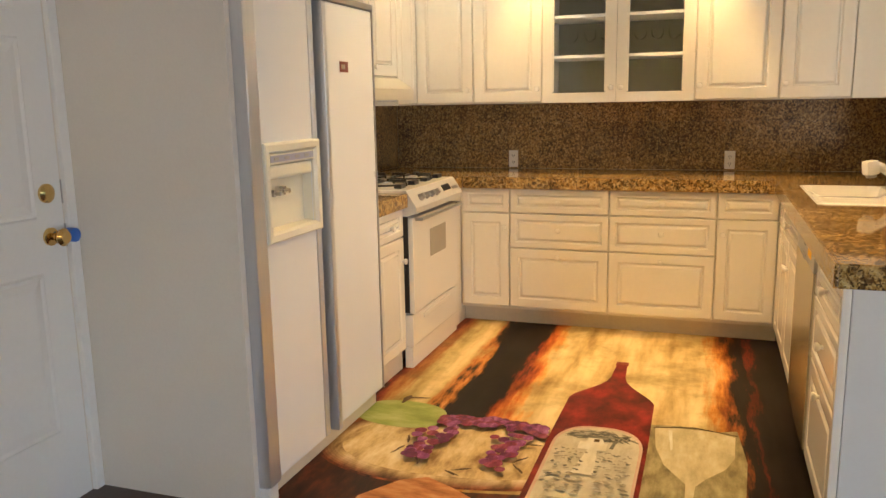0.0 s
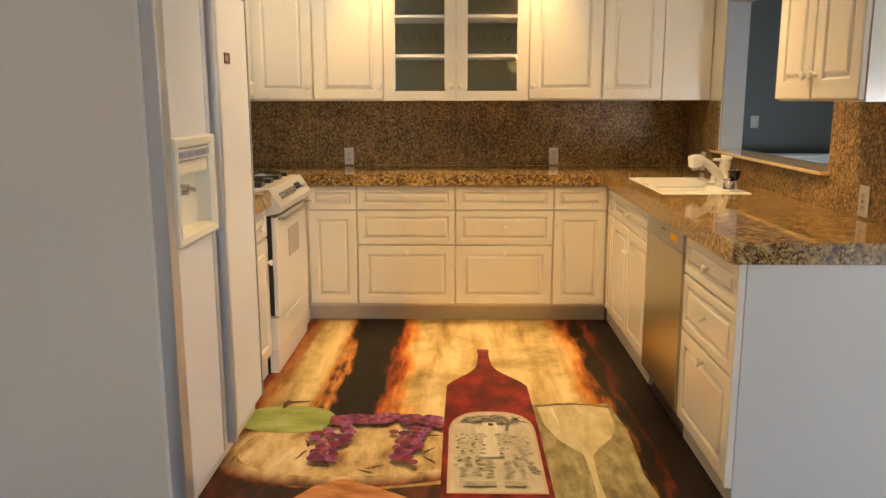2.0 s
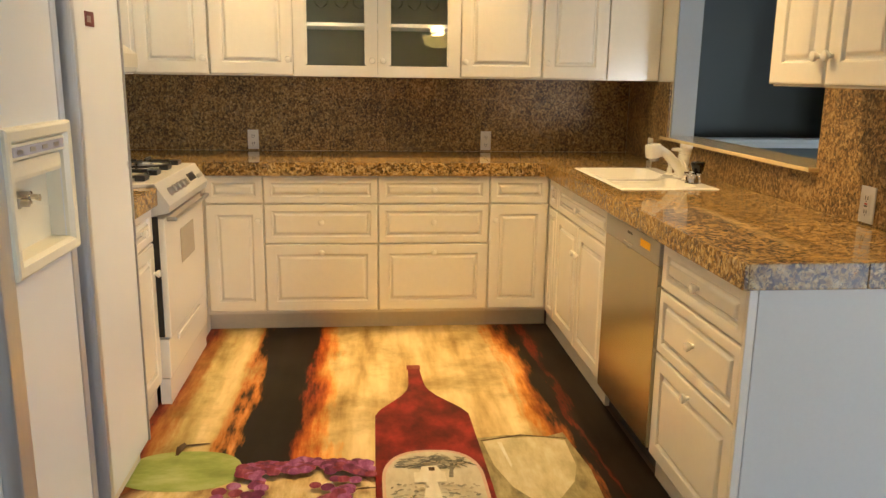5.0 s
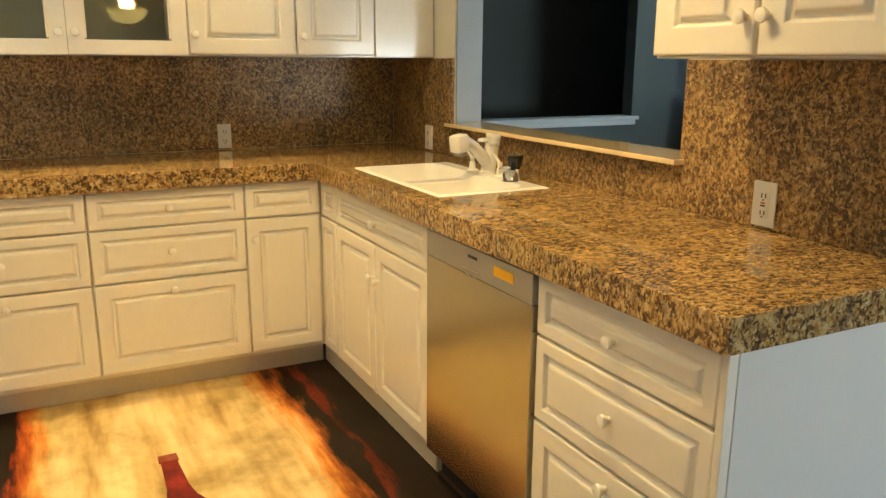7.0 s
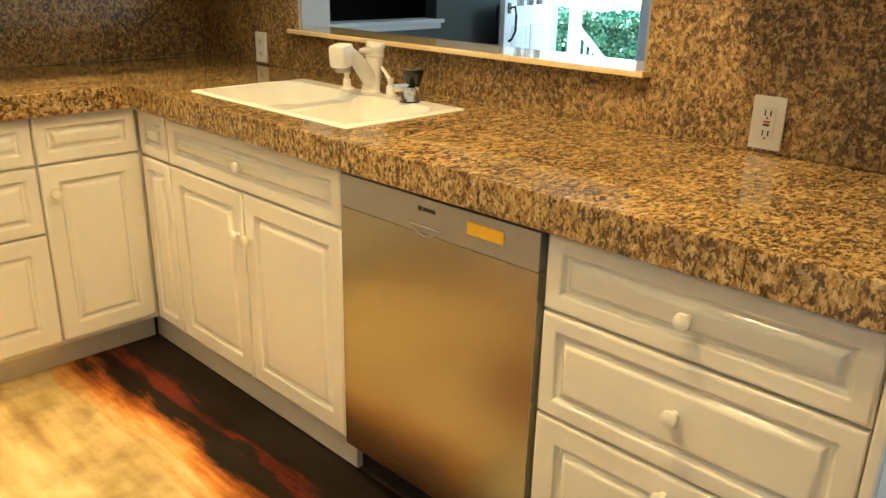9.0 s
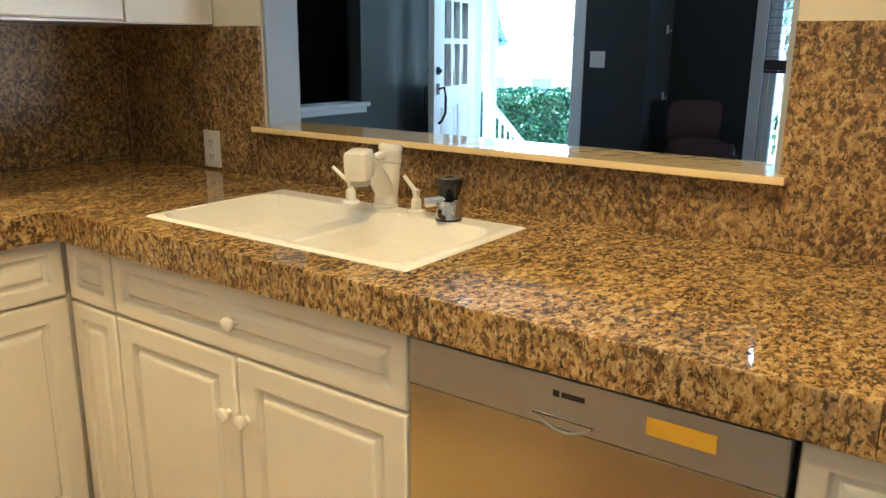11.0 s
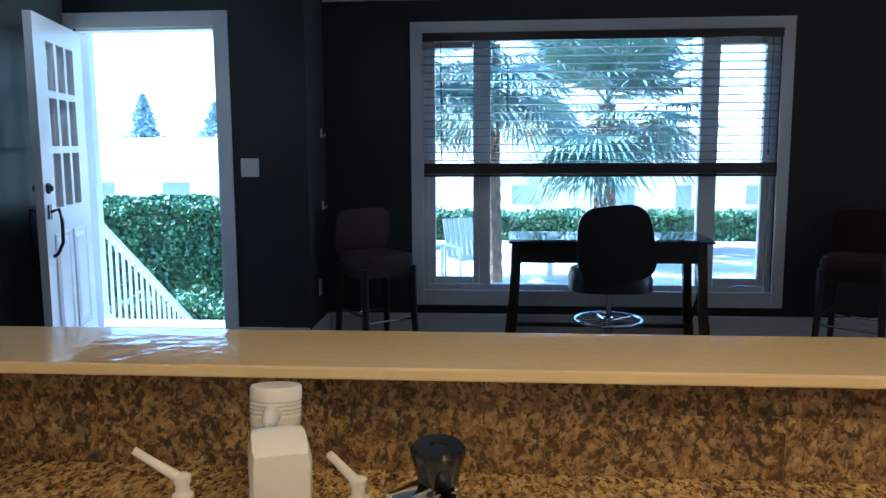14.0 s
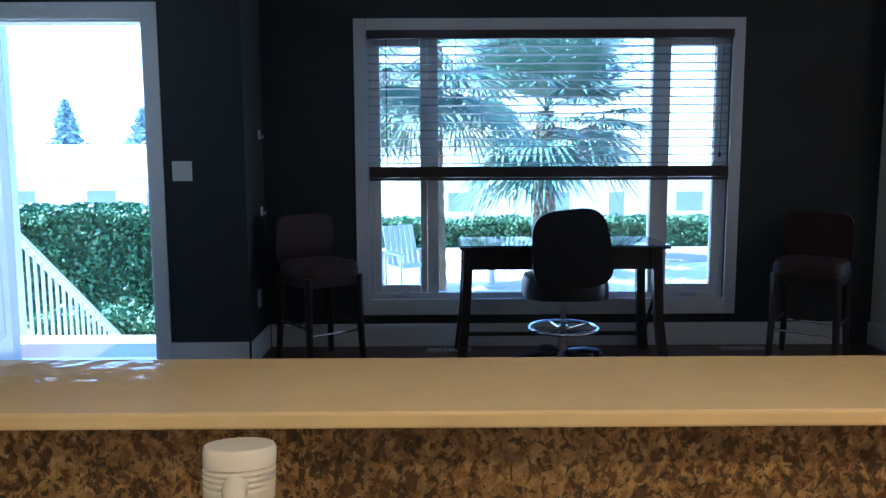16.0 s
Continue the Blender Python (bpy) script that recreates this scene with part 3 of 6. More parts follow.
hi = [bm.verts.new((0.748, y, z)) for y, z in prof]
bm.faces.new(lo), bm.faces.new(hi[::-1])
for i in range(5):
    bm.faces.new((lo[i], lo[(i + 1) % 5], hi[(i + 1) % 5], hi[i]))
part("canopy", bm, M_BEIGE, hood)
part("filter", box(0.08, 0.66, -0.05, 0.22, 1.372, 1.3795), M_ALU, hood, "aluminium grease filter")
# right wall cabinet
upper_unit(pose(1.252, 3.826, 0, 0, 0, -90), 0.64, 0.308, [("door", 0.002, 0.31, UZ0 + 0.003, UZ1 - 0.02, (0.282, UZ0 + 0.085)), ("door", 0.312, 0.636, UZ0 + 0.003, UZ1 - 0.02, (0.34, UZ0 + 0.085))], "cream lacquered two-door wall cabinet with white knobs")
# cabinet over the refrigerator
upper_unit(pose(-0.87, 3.086, 0, 0, 0, 90), 1.01, 0.6, [("door", 0.002, 0.505, 1.80, UZ1 - 0.02, (0.47, 1.84)), ("door", 0.507, 1.008, 1.80, UZ1 - 0.02, (0.54, 1.84))], "cream lacquered cabinet above the refrigerator", 1.79)

# ---- refrigerator ----
fr = thing("refrigerator", pose(-0.81, 3.086, 0, 0, 0, 90), "white side-by-side refrigerator with water dispenser", "refrigerator")
part("body", box(0.004, 1.006, 0.045, 0.74, 0.09, 1.775), M_FRIDGE, fr)
part("side_trim", box(0.0, 0.072, -0.012, 0.043, 0.07, 1.775, 0.006), M_ALU, fr, "grey metal edge trim")
bm = bmesh.new()
dx0, dx1, dz0, dz1 = 0.105, 0.418, 0.925, 1.225
for q in ((0.075, 0.43, 0.075, dz0), (0.075, 0.43, dz1, 1.775), (0.075, dx0, dz0, dz1), (dx1, 0.43, dz0, dz1)):
    cuboid(bm, q[0], q[1], 0.0, 0.042, q[2], q[3])
ld = part("freezer_door", bm, M_FRIDGE, fr)
part("fridge_door", box(0.535, 1.004, 0.0, 0.042, 0.075, 1.745, 0.008), M_FRIDGE, fr)
part("handle", box(0.432, 0.47, -0.004, 0.03, 0.075, 1.775, 0.005), M_ALU, fr, "full-height grey metal handle channel")
part("handle", box(0.50, 0.533, -0.028, 0.03, 0.075, 1.775, 0.008), M_ALU, fr, "full-height grey metal handle rail")
# black fill in place of the shade between channel and rail
part("handle_gap", box(0.47, 0.50, 0.02, 0.04, 0.075, 1.775), M_DARK, fr)
part("handle_cap", box(0.452, 0.545, -0.035, 0.02, 1.735, 1.778, 0.008), M_STEEL_D, fr, "grey plastic end cap")
part("top_trim", box(0.535, 1.004, -0.008, 0.04, 1.747, 1.772, 0.004), M_STEEL_D, fr)
part("edge_trim", box(1.0045, 1.012, -0.004, 0.04, 0.075, 1.77), M_STEEL_D, fr)
part("grille", box(0.03, 0.99, 0.03, 0.06, 0.004, 0.068, 0.004), M_BEIGE, fr, "almond toe grille")
part("foot_cover", box(0.0, 0.06, -0.004, 0.06, 0.0, 0.066, 0.004), M_FRIDGE, fr)
bm = bmesh.new()
rim = ring_panel(bm, 0.07, 0.455, 0.905, 1.242, 0.0, [(0, 0), (0.002, 0.018), (0.008, 0.022), (0.028, 0.020), (0.036, 0.008), (0.040, -0.038)])
part("dispenser_frame", bm, M_DISP, fr, "almond plastic dispenser surround")
part("dispenser_header", box(0.10, 0.425, -0.012, 0.03, 1.168, 1.205, 0.004), M_DISP, fr)
part("control_label", box(0.115, 0.41, -0.0145, -0.0122, 1.176, 1.198), M_LILAC, fr, "grey-lilac printed control strip")
for i in range(4):
    part("control_button", box(0.135 + 0.07 * i, 0.165 + 0.07 * i, -0.016, -0.0147, 1.182, 1.192), M_STEEL_D, fr)
part("dispenser_hood", box(0.112, 0.413, -0.006, 0.034, 1.118, 1.166, 0.012), M_DISP, fr)
part("spigot", lathe([(0.016, 0), (0.016, 0.03), (0.009, 0.032), (0.009, 0.05)], 14, pose(0.21, 0.026, 1.075, 90)), M_CHROME, fr, "chrome dispenser paddle", smooth=True)
part("spigot", lathe([(0.012, 0), (0.012, 0.03), (0.007, 0.032), (0.007, 0.05)], 14, pose(0.15, 0.026, 1.07, 90)), M_STEEL_D, fr, smooth=True)
part("badge", box(0.685, 0.755, -0.003, -0.0003, 1.487, 1.528), M_BADGE, fr, "small dark red square badge")
part("badge", box(0.695, 0.725, -0.0042, -0.0032, 1.498, 1.516), M_STEEL_D, fr)

# ---- range ----
M_RPANEL = paint("pale_grey_range_panel", (0.56, 0.55, 0.52), 0.3, 0.03, 3, 80, 0.005)
rg = thing("range", pose(-0.86, 4.565, 0, 0, 0, 90), "white gas range with sloped control panel and oven", "range")
M_RANGE = paint("white_range_enamel", (0.80, 0.77, 0.70), 0.18, 0.02, 3, 80, 0.005)
part("body", box(0.004, 0.756, 0.03, 0.64, 0.10, 0.905), M_RANGE, rg)
# added black strip for the shade along the oven door's side
part("side_shade_strip", box(-0.003, 0.0035, -0.005, 0.2, 0.30, 0.80), M_DARK, rg)
part("cooktop", box(0.0, 0.76, 0.0, 0.645, 0.906, 0.932, 0.006), M_RANGE, rg)
bm = bmesh.new()
prof = [(0.03, 0.925), (0.0, 0.93), (-0.055, 0.845), (-0.05, 0.815), (0.03, 0.80)]
lo = [bm.verts.new((0, y, z)) for y, z in prof]
hi = [bm.verts.new((0.76, y, z)) for y, z in prof]
bm.faces.new(lo), bm.faces.new(hi[::-1])
for i in range(5):
    bm.faces.new((lo[i], lo[(i + 1) % 5], hi[(i + 1) % 5], hi[i]))
cp = part("control_panel", bm, M_RPANEL, rg, "sloped white control panel")
SL = math.degrees(math.atan2(0.055, 0.085))
def on_panel(x, s, h=0.0):
    """A pose on the sloped panel: s from its upper edge, h proud of it."""
    k = s / math.hypot(0.055, 0.085)
    return pose(x, -0.055 * k - h * 0.84, 0.93 - 0.085 * k + h * 0.54, 90 - SL)


RKNOB = mesh_of("knob", lathe([(0.019, 0), (0.019, 0.006), (0.016, 0.01), (0.015, 0.026), (0.010, 0.028)], 18), M_STEEL_D, True)
for x in (0.12, 0.20, 0.28, 0.36):
    shared("knob", RKNOB, rg, on_panel(x, 0.055, 0.0))
part("display", box(-0.06, 0.06, -0.018, 0.018, 0, 0.003), M_BLACK, rg, "dark oven clock display", m=on_panel(0.55, 0.045))
for i in range(4):
    part("button", box(-0.012, 0.012, -0.009, 0.009, 0, 0.004, 0.001), M_STEEL_D, rg, m=on_panel(0.65 + 0.022 * i, 0.06))
part("oven_door", box(0.012, 0.748, -0.028, 0.028, 0.292, 0.79, 0.006), M_RANGE, rg)
part("oven_window", box(0.26, 0.52, -0.0305, -0.0285, 0.55, 0.70, 0.001), paint("oven_window_tint", (0.42, 0.38, 0.30), 0.1, 0.05, 8, 400, 0), rg, "tinted oven window")
part("oven_handle", tube([(0.05, -0.03, 0.782), (0.05, -0.062, 0.782), (0.71, -0.062, 0.782), (0.71, -0.03, 0.782)], 0.009, 10), M_STEEL_D, rg, "dark bar handle", smooth=True)
part("drawer", box(0.012, 0.748, -0.018, 0.028, 0.115, 0.285, 0.006), M_RANGE, rg)
part("drawer_pull", box(0.16, 0.60, -0.026, -0.0185, 0.235, 0.262, 0.003), M_RANGE, rg)
part("toe_kick", box(0.01, 0.75, -0.012, 0.03, 0, 0.112), M_RANGE, rg)
for cx in (0.19, 0.57):
    for cy in (0.19, 0.47):
        part("burner", lathe([(0.05, 0), (0.05, 0.008), (0.035, 0.012), (0.035, 0.02), (0.004, 0.022)], 20, pose(cx, cy, 0.9325)), M_ALU, rg, smooth=True)
        bm = bmesh.new()
        for a in range(4):
            c, s = math.cos(a * math.pi / 2), math.sin(a * math.pi / 2)
            tube([(cx + 0.03 * c, cy + 0.03 * s, 0.962), (cx + 0.115 * c, cy + 0.115 * s, 0.962), (cx + 0.12 * c, cy + 0.12 * s, 0.934)], 0.007, 6, bm)
        tube([(cx + 0.115 * math.cos(i * math.pi / 8), cy + 0.115 * math.sin(i * math.pi / 8), 0.945) for i in range(17)], 0.006, 6, bm)
        part("grate", bm, M_BLACK, rg, "black cast burner grate")
    part("grate_bar", box(cx - 0.13, cx - 0.06, 0.05, 0.09, 0.933, 0.955, 0.004), M_BLACK, rg)
    part("grate_bar", box(cx + 0.06, cx + 0.13, 0.05, 0.09, 0.933, 0.955, 0.004), M_BLACK, rg)

# ---- worktop, tiled ----
CT0, CT1 = 0.855, 0.918
SX0, SX1, SY0, SY1 = 1.004, 1.426, 4.503, 5.247
bm = box(0.925, PX0 - 0.002, 3.235, SY0 + 0.006, CT0, CT1 - 0.012)
cuboid(bm, 0.925, PX0 - 0.002, SY1 - 0.006, 6.108, CT0, CT1 - 0.012)
cuboid(bm, 0.925, SX0 + 0.006, SY0 + 0.006, SY1 - 0.006, CT0, CT1 - 0.012)
cuboid(bm, SX1 - 0.006, PX0 - 0.002, SY0 + 0.006, SY1 - 0.006, CT0, CT1 - 0.012)
cuboid(bm, -1.52, 0.925, 5.475, 6.108, CT0, CT1 - 0.012)
cuboid(bm, -1.52, -0.858, 5.332, 5.475, CT0, CT1 - 0.012)
cuboid(bm, -1.52, -0.858, 4.195, 4.558, CT0, CT1 - 0.012)
worktop = solid("worktop", bm, M_GROUT, "tiled brown speckled granite worktop", "worktop", "structure")
G = 0.0004


def tile(parent, x0, x1, y0, y1, z0, z1):
    bm = box(x0 + G, x1 - G, y0 + G, y1 - G, z0, z1)
    top = [e for e in bm.edges if all(abs(v.co.z - z1) < 1e-6 for v in e.verts)]
    bmesh.ops.bevel(bm, geom=top, offset=0.0015, segments=1, affect="EDGES")
    return part("tile", bm, M_GRAN, parent)


def spans(a, b, joints):
    cuts = [a] + [j for j in sorted(joints) if a + 0.01 < j < b - 0.01] + [b]
    return list(zip(cuts, cuts[1:]))


YJ = [4.06 + 0.2985 * k for k in range(-3, 8)]
XJ = [-1.47 + 0.2985 * k for k in range(9)]
for y0, y1 in spans(3.232, 6.106, YJ):
    for x0, x1 in spans(0.922, PX0 - 0.003, [1.235]):
        if y1 <= SY0 + 0.001 or y0 >= SY1 - 0.001:
            tile(worktop, x0, x1, y0, y1, CT1 - 0.012, CT1)
        else:
            a, b = max(y0, SY0 + 0.004), min(y1, SY1 - 0.004)
            if y0 < a - 0.002:
                tile(worktop, x0, x1, y0, a + 2 * G, CT1 - 0.012, CT1)
            if y1 > b + 0.002:
                tile(worktop, x0, x1, b - 2 * G, y1, CT1 - 0.012, CT1)
            if x0 < SX0:
                tile(worktop, x0, SX0 + 0.004, a, b, CT1 - 0.012, CT1)
            else:
                tile(worktop, SX1 - 0.004, x1, a, b, CT1 - 0.012, CT1)
for x0, x1 in spans(-1.52, 0.922, XJ):
    for y0, y1 in spans(5.472, 6.106, [5.785]):
        tile(worktop, x0, x1, y0, y1, CT1 - 0.012, CT1)
tile(worktop, -1.52, -0.861, 5.332, 5.472, CT1 - 0.012, CT1)
tile(worktop, -1.52, -0.861, 4.195, 4.558, CT1 - 0.012, CT1)


def edge_tile(x0, x1, y0, y1):
    part("edge_tile", box(x0, x1, y0, y1, CT0 - 0.006, CT1 + 0.0008, 0.002), M_GRAN_E, worktop)


M_GRAN_E = granite("speckled_granite_edge", 0.14)
for y0, y1 in spans(3.222, 5.464, YJ):
    edge_tile(0.910, 0.9215, y0 + G, y1 - G)
for x0, x1 in spans(-0.845, 0.9095, XJ):
    edge_tile(x0 + G, x1 - G, 5.463, 5.4715)
for x0, x1 in spans(0.922, PX1, [1.24, 1.54]):
    edge_tile(x0 + G, x1 - G, 3.222, 3.2315)
edge_tile(-0.860, -0.848, 5.333, 5.462)
edge_tile(-0.860, -0.848, 4.197, 4.557)

# ---- splashback tiles ----
bs = thing("splashback", pose(0, 0, 0), "full-height brown speckled granite tile splashback", "splashback", kind="structure")


GW_ = 0.00015


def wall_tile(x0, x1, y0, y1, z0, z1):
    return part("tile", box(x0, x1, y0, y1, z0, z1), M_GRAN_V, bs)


ZJ = (CT1 + 0.001, 1.222, 1.345)
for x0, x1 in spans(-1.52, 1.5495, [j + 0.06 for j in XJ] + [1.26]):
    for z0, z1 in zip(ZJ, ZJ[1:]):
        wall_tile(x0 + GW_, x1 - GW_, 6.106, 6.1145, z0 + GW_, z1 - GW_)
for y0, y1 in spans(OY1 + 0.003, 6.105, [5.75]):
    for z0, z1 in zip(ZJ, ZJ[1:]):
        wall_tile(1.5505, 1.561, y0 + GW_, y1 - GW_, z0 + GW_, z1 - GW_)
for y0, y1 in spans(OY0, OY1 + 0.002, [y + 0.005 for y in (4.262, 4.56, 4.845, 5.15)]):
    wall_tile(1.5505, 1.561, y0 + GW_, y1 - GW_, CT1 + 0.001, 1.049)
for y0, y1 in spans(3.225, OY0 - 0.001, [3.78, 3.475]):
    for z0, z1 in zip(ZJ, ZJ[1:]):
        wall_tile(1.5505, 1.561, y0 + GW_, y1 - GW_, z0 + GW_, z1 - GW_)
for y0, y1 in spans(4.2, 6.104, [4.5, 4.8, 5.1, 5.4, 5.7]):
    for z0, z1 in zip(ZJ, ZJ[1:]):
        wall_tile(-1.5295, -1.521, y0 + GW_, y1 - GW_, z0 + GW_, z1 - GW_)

# ---- outlets and switches ----
def outlet(m, w, h, label, kind_of):
    o = thing("wall_outlet" if kind_of != "switch" else "light_switch", m, label, "outlet" if kind_of != "switch" else "switch", kind="")
    part("cover_plate", box(-w / 2, w / 2, -0.006, 0, -h / 2, h / 2, 0.002), M_OUTLET, o)
    if kind_of == "switch":
        for x in (-0.022, 0.022):
            part("toggle", box(x - 0.005, x + 0.005, -0.016, -0.006, -0.010, 0.012, 0.002), M_OUTLET, o)
        return o
    part("socket_face", box(-0.017, 0.017, -0.008, -0.0062, -0.034, 0.034, 0.001), M_OUTLET, o)
    for z in (-0.022, 0.022):
        for x in (-0.007, 0.005):
            part("slot", box(x, x + 0.003, -0.0088, -0.0082, z - 0.006, z + 0.006), M_BLACK, o)
        part("slot", box(-0.002, 0.002, -0.0088, -0.0082, z - 0.013, z - 0.009), M_BLACK, o)
    if kind_of == "gfci":
        part("button", box(-0.007, 0.007, -0.0096, -0.0082, 0.001, 0.005), paint("red_button", (0.5, 0.03, 0.02), 0.4), o)
        part("button", box(-0.007, 0.007, -0.0096, -0.0082, -0.006, -0.002), M_BLACK, o)
    return o


for x in (-0.685, 0.683):
    outlet(pose(x, 6.105, 0.982), 0.062, 0.112, "white duplex outlet on the granite splashback", "duplex")
outlet(pose(1.549, 5.68, 0.982, 0, 0, -90), 0.072, 0.112, "white duplex outlet on the granite splashback", "duplex")
outlet(pose(1.549, 3.717, 0.985, 0, 0, -90), 0.072, 0.116, "white safety outlet with test buttons", "gfci")
outlet(pose(-1.520, 5.55, 0.985, 0, 0, 90), 0.072, 0.112, "white duplex outlet on the granite splashback", "duplex")
outlet(pose(5.549, 6.245, 1.20, 0, 0, -90), 0.118, 0.118, "white double light switch on dark wall", "switch")
outlet(pose(5.80, 5.869, 0.38, 0, 0, 0), 0.072, 0.112, "white duplex outlet on dark wall", "duplex")

# ---- sink ----
def bowl_depth(x, y):
    """How far the enamel lies under the rim: two squarish bowls and a lowered saddle between them."""
    out = 0.0
    for cx, cy, hx, hy, dep in ((1.184, 5.066, 0.168, 0.160, 0.20), (1.184, 4.686, 0.168, 0.160, 0.18)):
        rad = 0.062
        qx, qy = abs(x - cx) - hx + rad, abs(y - cy) - hy + rad
        sd = math.hypot(max(qx, 0), max(qy, 0)) + min(max(qx, qy), 0) - rad
        s = min(1, max(0, -sd / 0.10))
        out = max(out, dep * (1 - (1 - s) ** 4))
    sx = min(1, max(0, (1.335 - x) / 0.05)) * min(1, max(0, (x - 1.02) / 0.03))
    sy = min(1, max(0, (0.05 - abs(y - 4.877)) / 0.02))
    return max(out, 0.016 * sx * sx * (3 - 2 * sx) * sy)


def sink_mesh():
    bm = bmesh.new()
    nx, ny = 84, 140
    rim = 0.006
    grid = []
    for i in range(nx + 1):
        row = []
        for j in range(ny + 1):
            x, y = SX0 + (SX1 - SX0) * i / nx, SY0 + (SY1 - SY0) * j / ny
            e = min(x - SX0, SX1 - x, y - SY0, SY1 - y)
            row.append(bm.verts.new((x, y, CT1 + 0.0005 + rim * min(1, e / 0.014) ** 0.5 - bowl_depth(x, y))))
        grid.append(row)
    for i in range(nx):
        for j in range(ny):
            bm.faces.new((grid[i][j], grid[i + 1][j], grid[i + 1][j + 1], grid[i][j + 1]))
    return bm


sink = thing("sink", pose(0, 0, 0), "white enamel double-bowl drop-in sink", "sink")
part("basin", sink_mesh(), M_SINK, sink, smooth=True)
for y in (5.068, 4.686):
    z = CT1 + 0.007 - bowl_depth(1.178, y)
    part("drain", lathe([(0.042, 0), (0.042, 0.003), (0.034, 0.004), (0.03, -0.0005)], 24, pose(1.2, y, z)), M_CHROME, sink, "chrome drain ring", smooth=True)

ZD = CT1 + 0.0063
fa = thing("kitchen_faucet", pose(1.398, 4.872, ZD), "white single-lever pull-out kitchen faucet", "faucet")
LEAN = pose(0, 0, 0, 0, 9, 0)
part("base", lathe([(0.031, 0), (0.031, 0.006), (0.027, 0.010)], 28), M_FAUCET, fa, smooth=True)
part("column", lathe([(0.0285, 0.008), (0.0278, 0.05), (0.0275, 0.085), (0.0275, 0.104)], 28, LEAN), M_FAUCET, fa, smooth=True)
grooves = [(0.0270, 0.105), (0.0285, 0.108), (0.0285, 0.1165)] + [(rr_, 0.118 + 0.0045 * k + dz) for k in range(4) for rr_, dz in ((0.0268, 0.0), (0.0268, 0.0013), (0.0288, 0.0022), (0.0288, 0.0036))] + [(0.0290, 0.146), (0.0275, 0.149), (0.012, 0.150)]
part("lever_cap", lathe(grooves, 32, LEAN), M_FAUCET, fa, "ribbed white lever cap", smooth=True)
part("lever", tube([(0.010, 0.0, 0.120), (-0.022, -0.006, 0.126), (-0.046, -0.013, 0.127), (-0.052, -0.015, 0.126)], 0.01, 12, None, [0.012, 0.009, 0.0075, 0.004]), M_FAUCET, fa, "short white lever", smooth=True)
part("spout", tube([(0.004, 0.0, 0.030), (-0.03, -0.010, 0.064), (-0.075, -0.026, 0.104), (-0.115, -0.040, 0.128), (-0.145, -0.051, 0.132)], 0.02, 18, None, [0.024, 0.0235, 0.021, 0.0195, 0.020]), M_FAUCET, fa, smooth=True)
head = part("spray_head", box(-0.030, 0.030, -0.0275, 0.0275, -0.036, 0.030, 0.015), M_FAUCET, fa, "boxy white pull-out spray head", m=pose(-0.152, -0.054, 0.126, 0, -8, 20), smooth=True)
part("collar", lathe([(0.0215, 0), (0.0225, 0.004), (0.0225, 0.012)], 20, pose(0, 0, -0.047)), M_STEEL_D, head)


def dispenser(x, y, tilt):
    d = thing("soap_dispenser", pose(x, y, ZD), "white soap dispenser pump beside the faucet", "soap dispenser", "pumps on the sink")
    part("base", lathe([(0.022, 0), (0.022, 0.004), (0.014, 0.008)], 20), M_FAUCET, d, smooth=True)
    part("stem", lathe([(0.013, 0.008), (0.012, 0.03), (0.008, 0.034), (0.008, 0.042), (0.010, 0.045), (0.010, 0.052), (0.004, 0.055)], 18), M_FAUCET, d, smooth=True)
    part("nozzle", tube([(0, 0, 0.047), (-0.004, 0.03 * tilt, 0.068), (-0.008, 0.05 * tilt, 0.083)], 0.005, 10, None, [0.0065, 0.005, 0.0045]), M_FAUCET, d, "slanting pump nozzle", smooth=True)
    return d


dispenser(1.388, 4.972, 1.0)
dispenser(1.392, 4.775, 0.6)
M_JET = paint("glossy_jet_plastic", (0.005, 0.005, 0.006), 0.12, 0.1, 6, 90, 0)
wt = thing("filter_tap", pose(1.408, 4.688, ZD), "chrome filtered-water tap with black knob", "tap")
part("stem", lathe([(0.029, 0), (0.029, 0.003), (0.0265, 0.006), (0.0260, 0.030), (0.0235, 0.040), (0.017, 0.042)], 24), M_CHROME, wt, smooth=True)
part("spout", box(-0.058, 0.012, -0.014, 0.014, 0.022, 0.044, 0.004), M_CHROME, wt, "square chrome spout", m=pose(0, 0, 0.006, 0, -6, -48), smooth=True)
part("knob", lathe([(0.017, 0.043), (0.0225, 0.050), (0.028, 0.072), (0.0305, 0.080), (0.0305, 0.086), (0.027, 0.090), (0.010, 0.090), (0.009, 0.088), (0.004, 0.088)], 28, pose(0, 0, 0, 0, -5, 0)), M_JET, wt, "flared black plastic knob", smooth=True)
ag = thing("air_gap_cap", pose(1.374, 4.672, ZD), "small chrome dome cap on the sink deck", "cap")
part("seal", lathe([(0.030, 0), (0.030, 0.003), (0.027, 0.004)], 24), M_BLACK, ag, "black rubber seal")
part("dome", lathe([(0.0285, 0.004), (0.027, 0.016), (0.023, 0.030), (0.016, 0.040), (0.006, 0.0435)], 24), M_CHROME, ag, smooth=True)
part("vent_hole", lathe([(0.003, 0), (0.003, 0.002)], 10, pose(-0.0255, 0.004, 0.022, 0, -80, 0)), M_BLACK, ag)

# ---- painted floor ----
CREAM, BLK, ORG, RED = (0.70, 0.575, 0.31), (0.017, 0.013, 0.011), (0.60, 0.17, 0.018), (0.20, 0.03, 0.015)
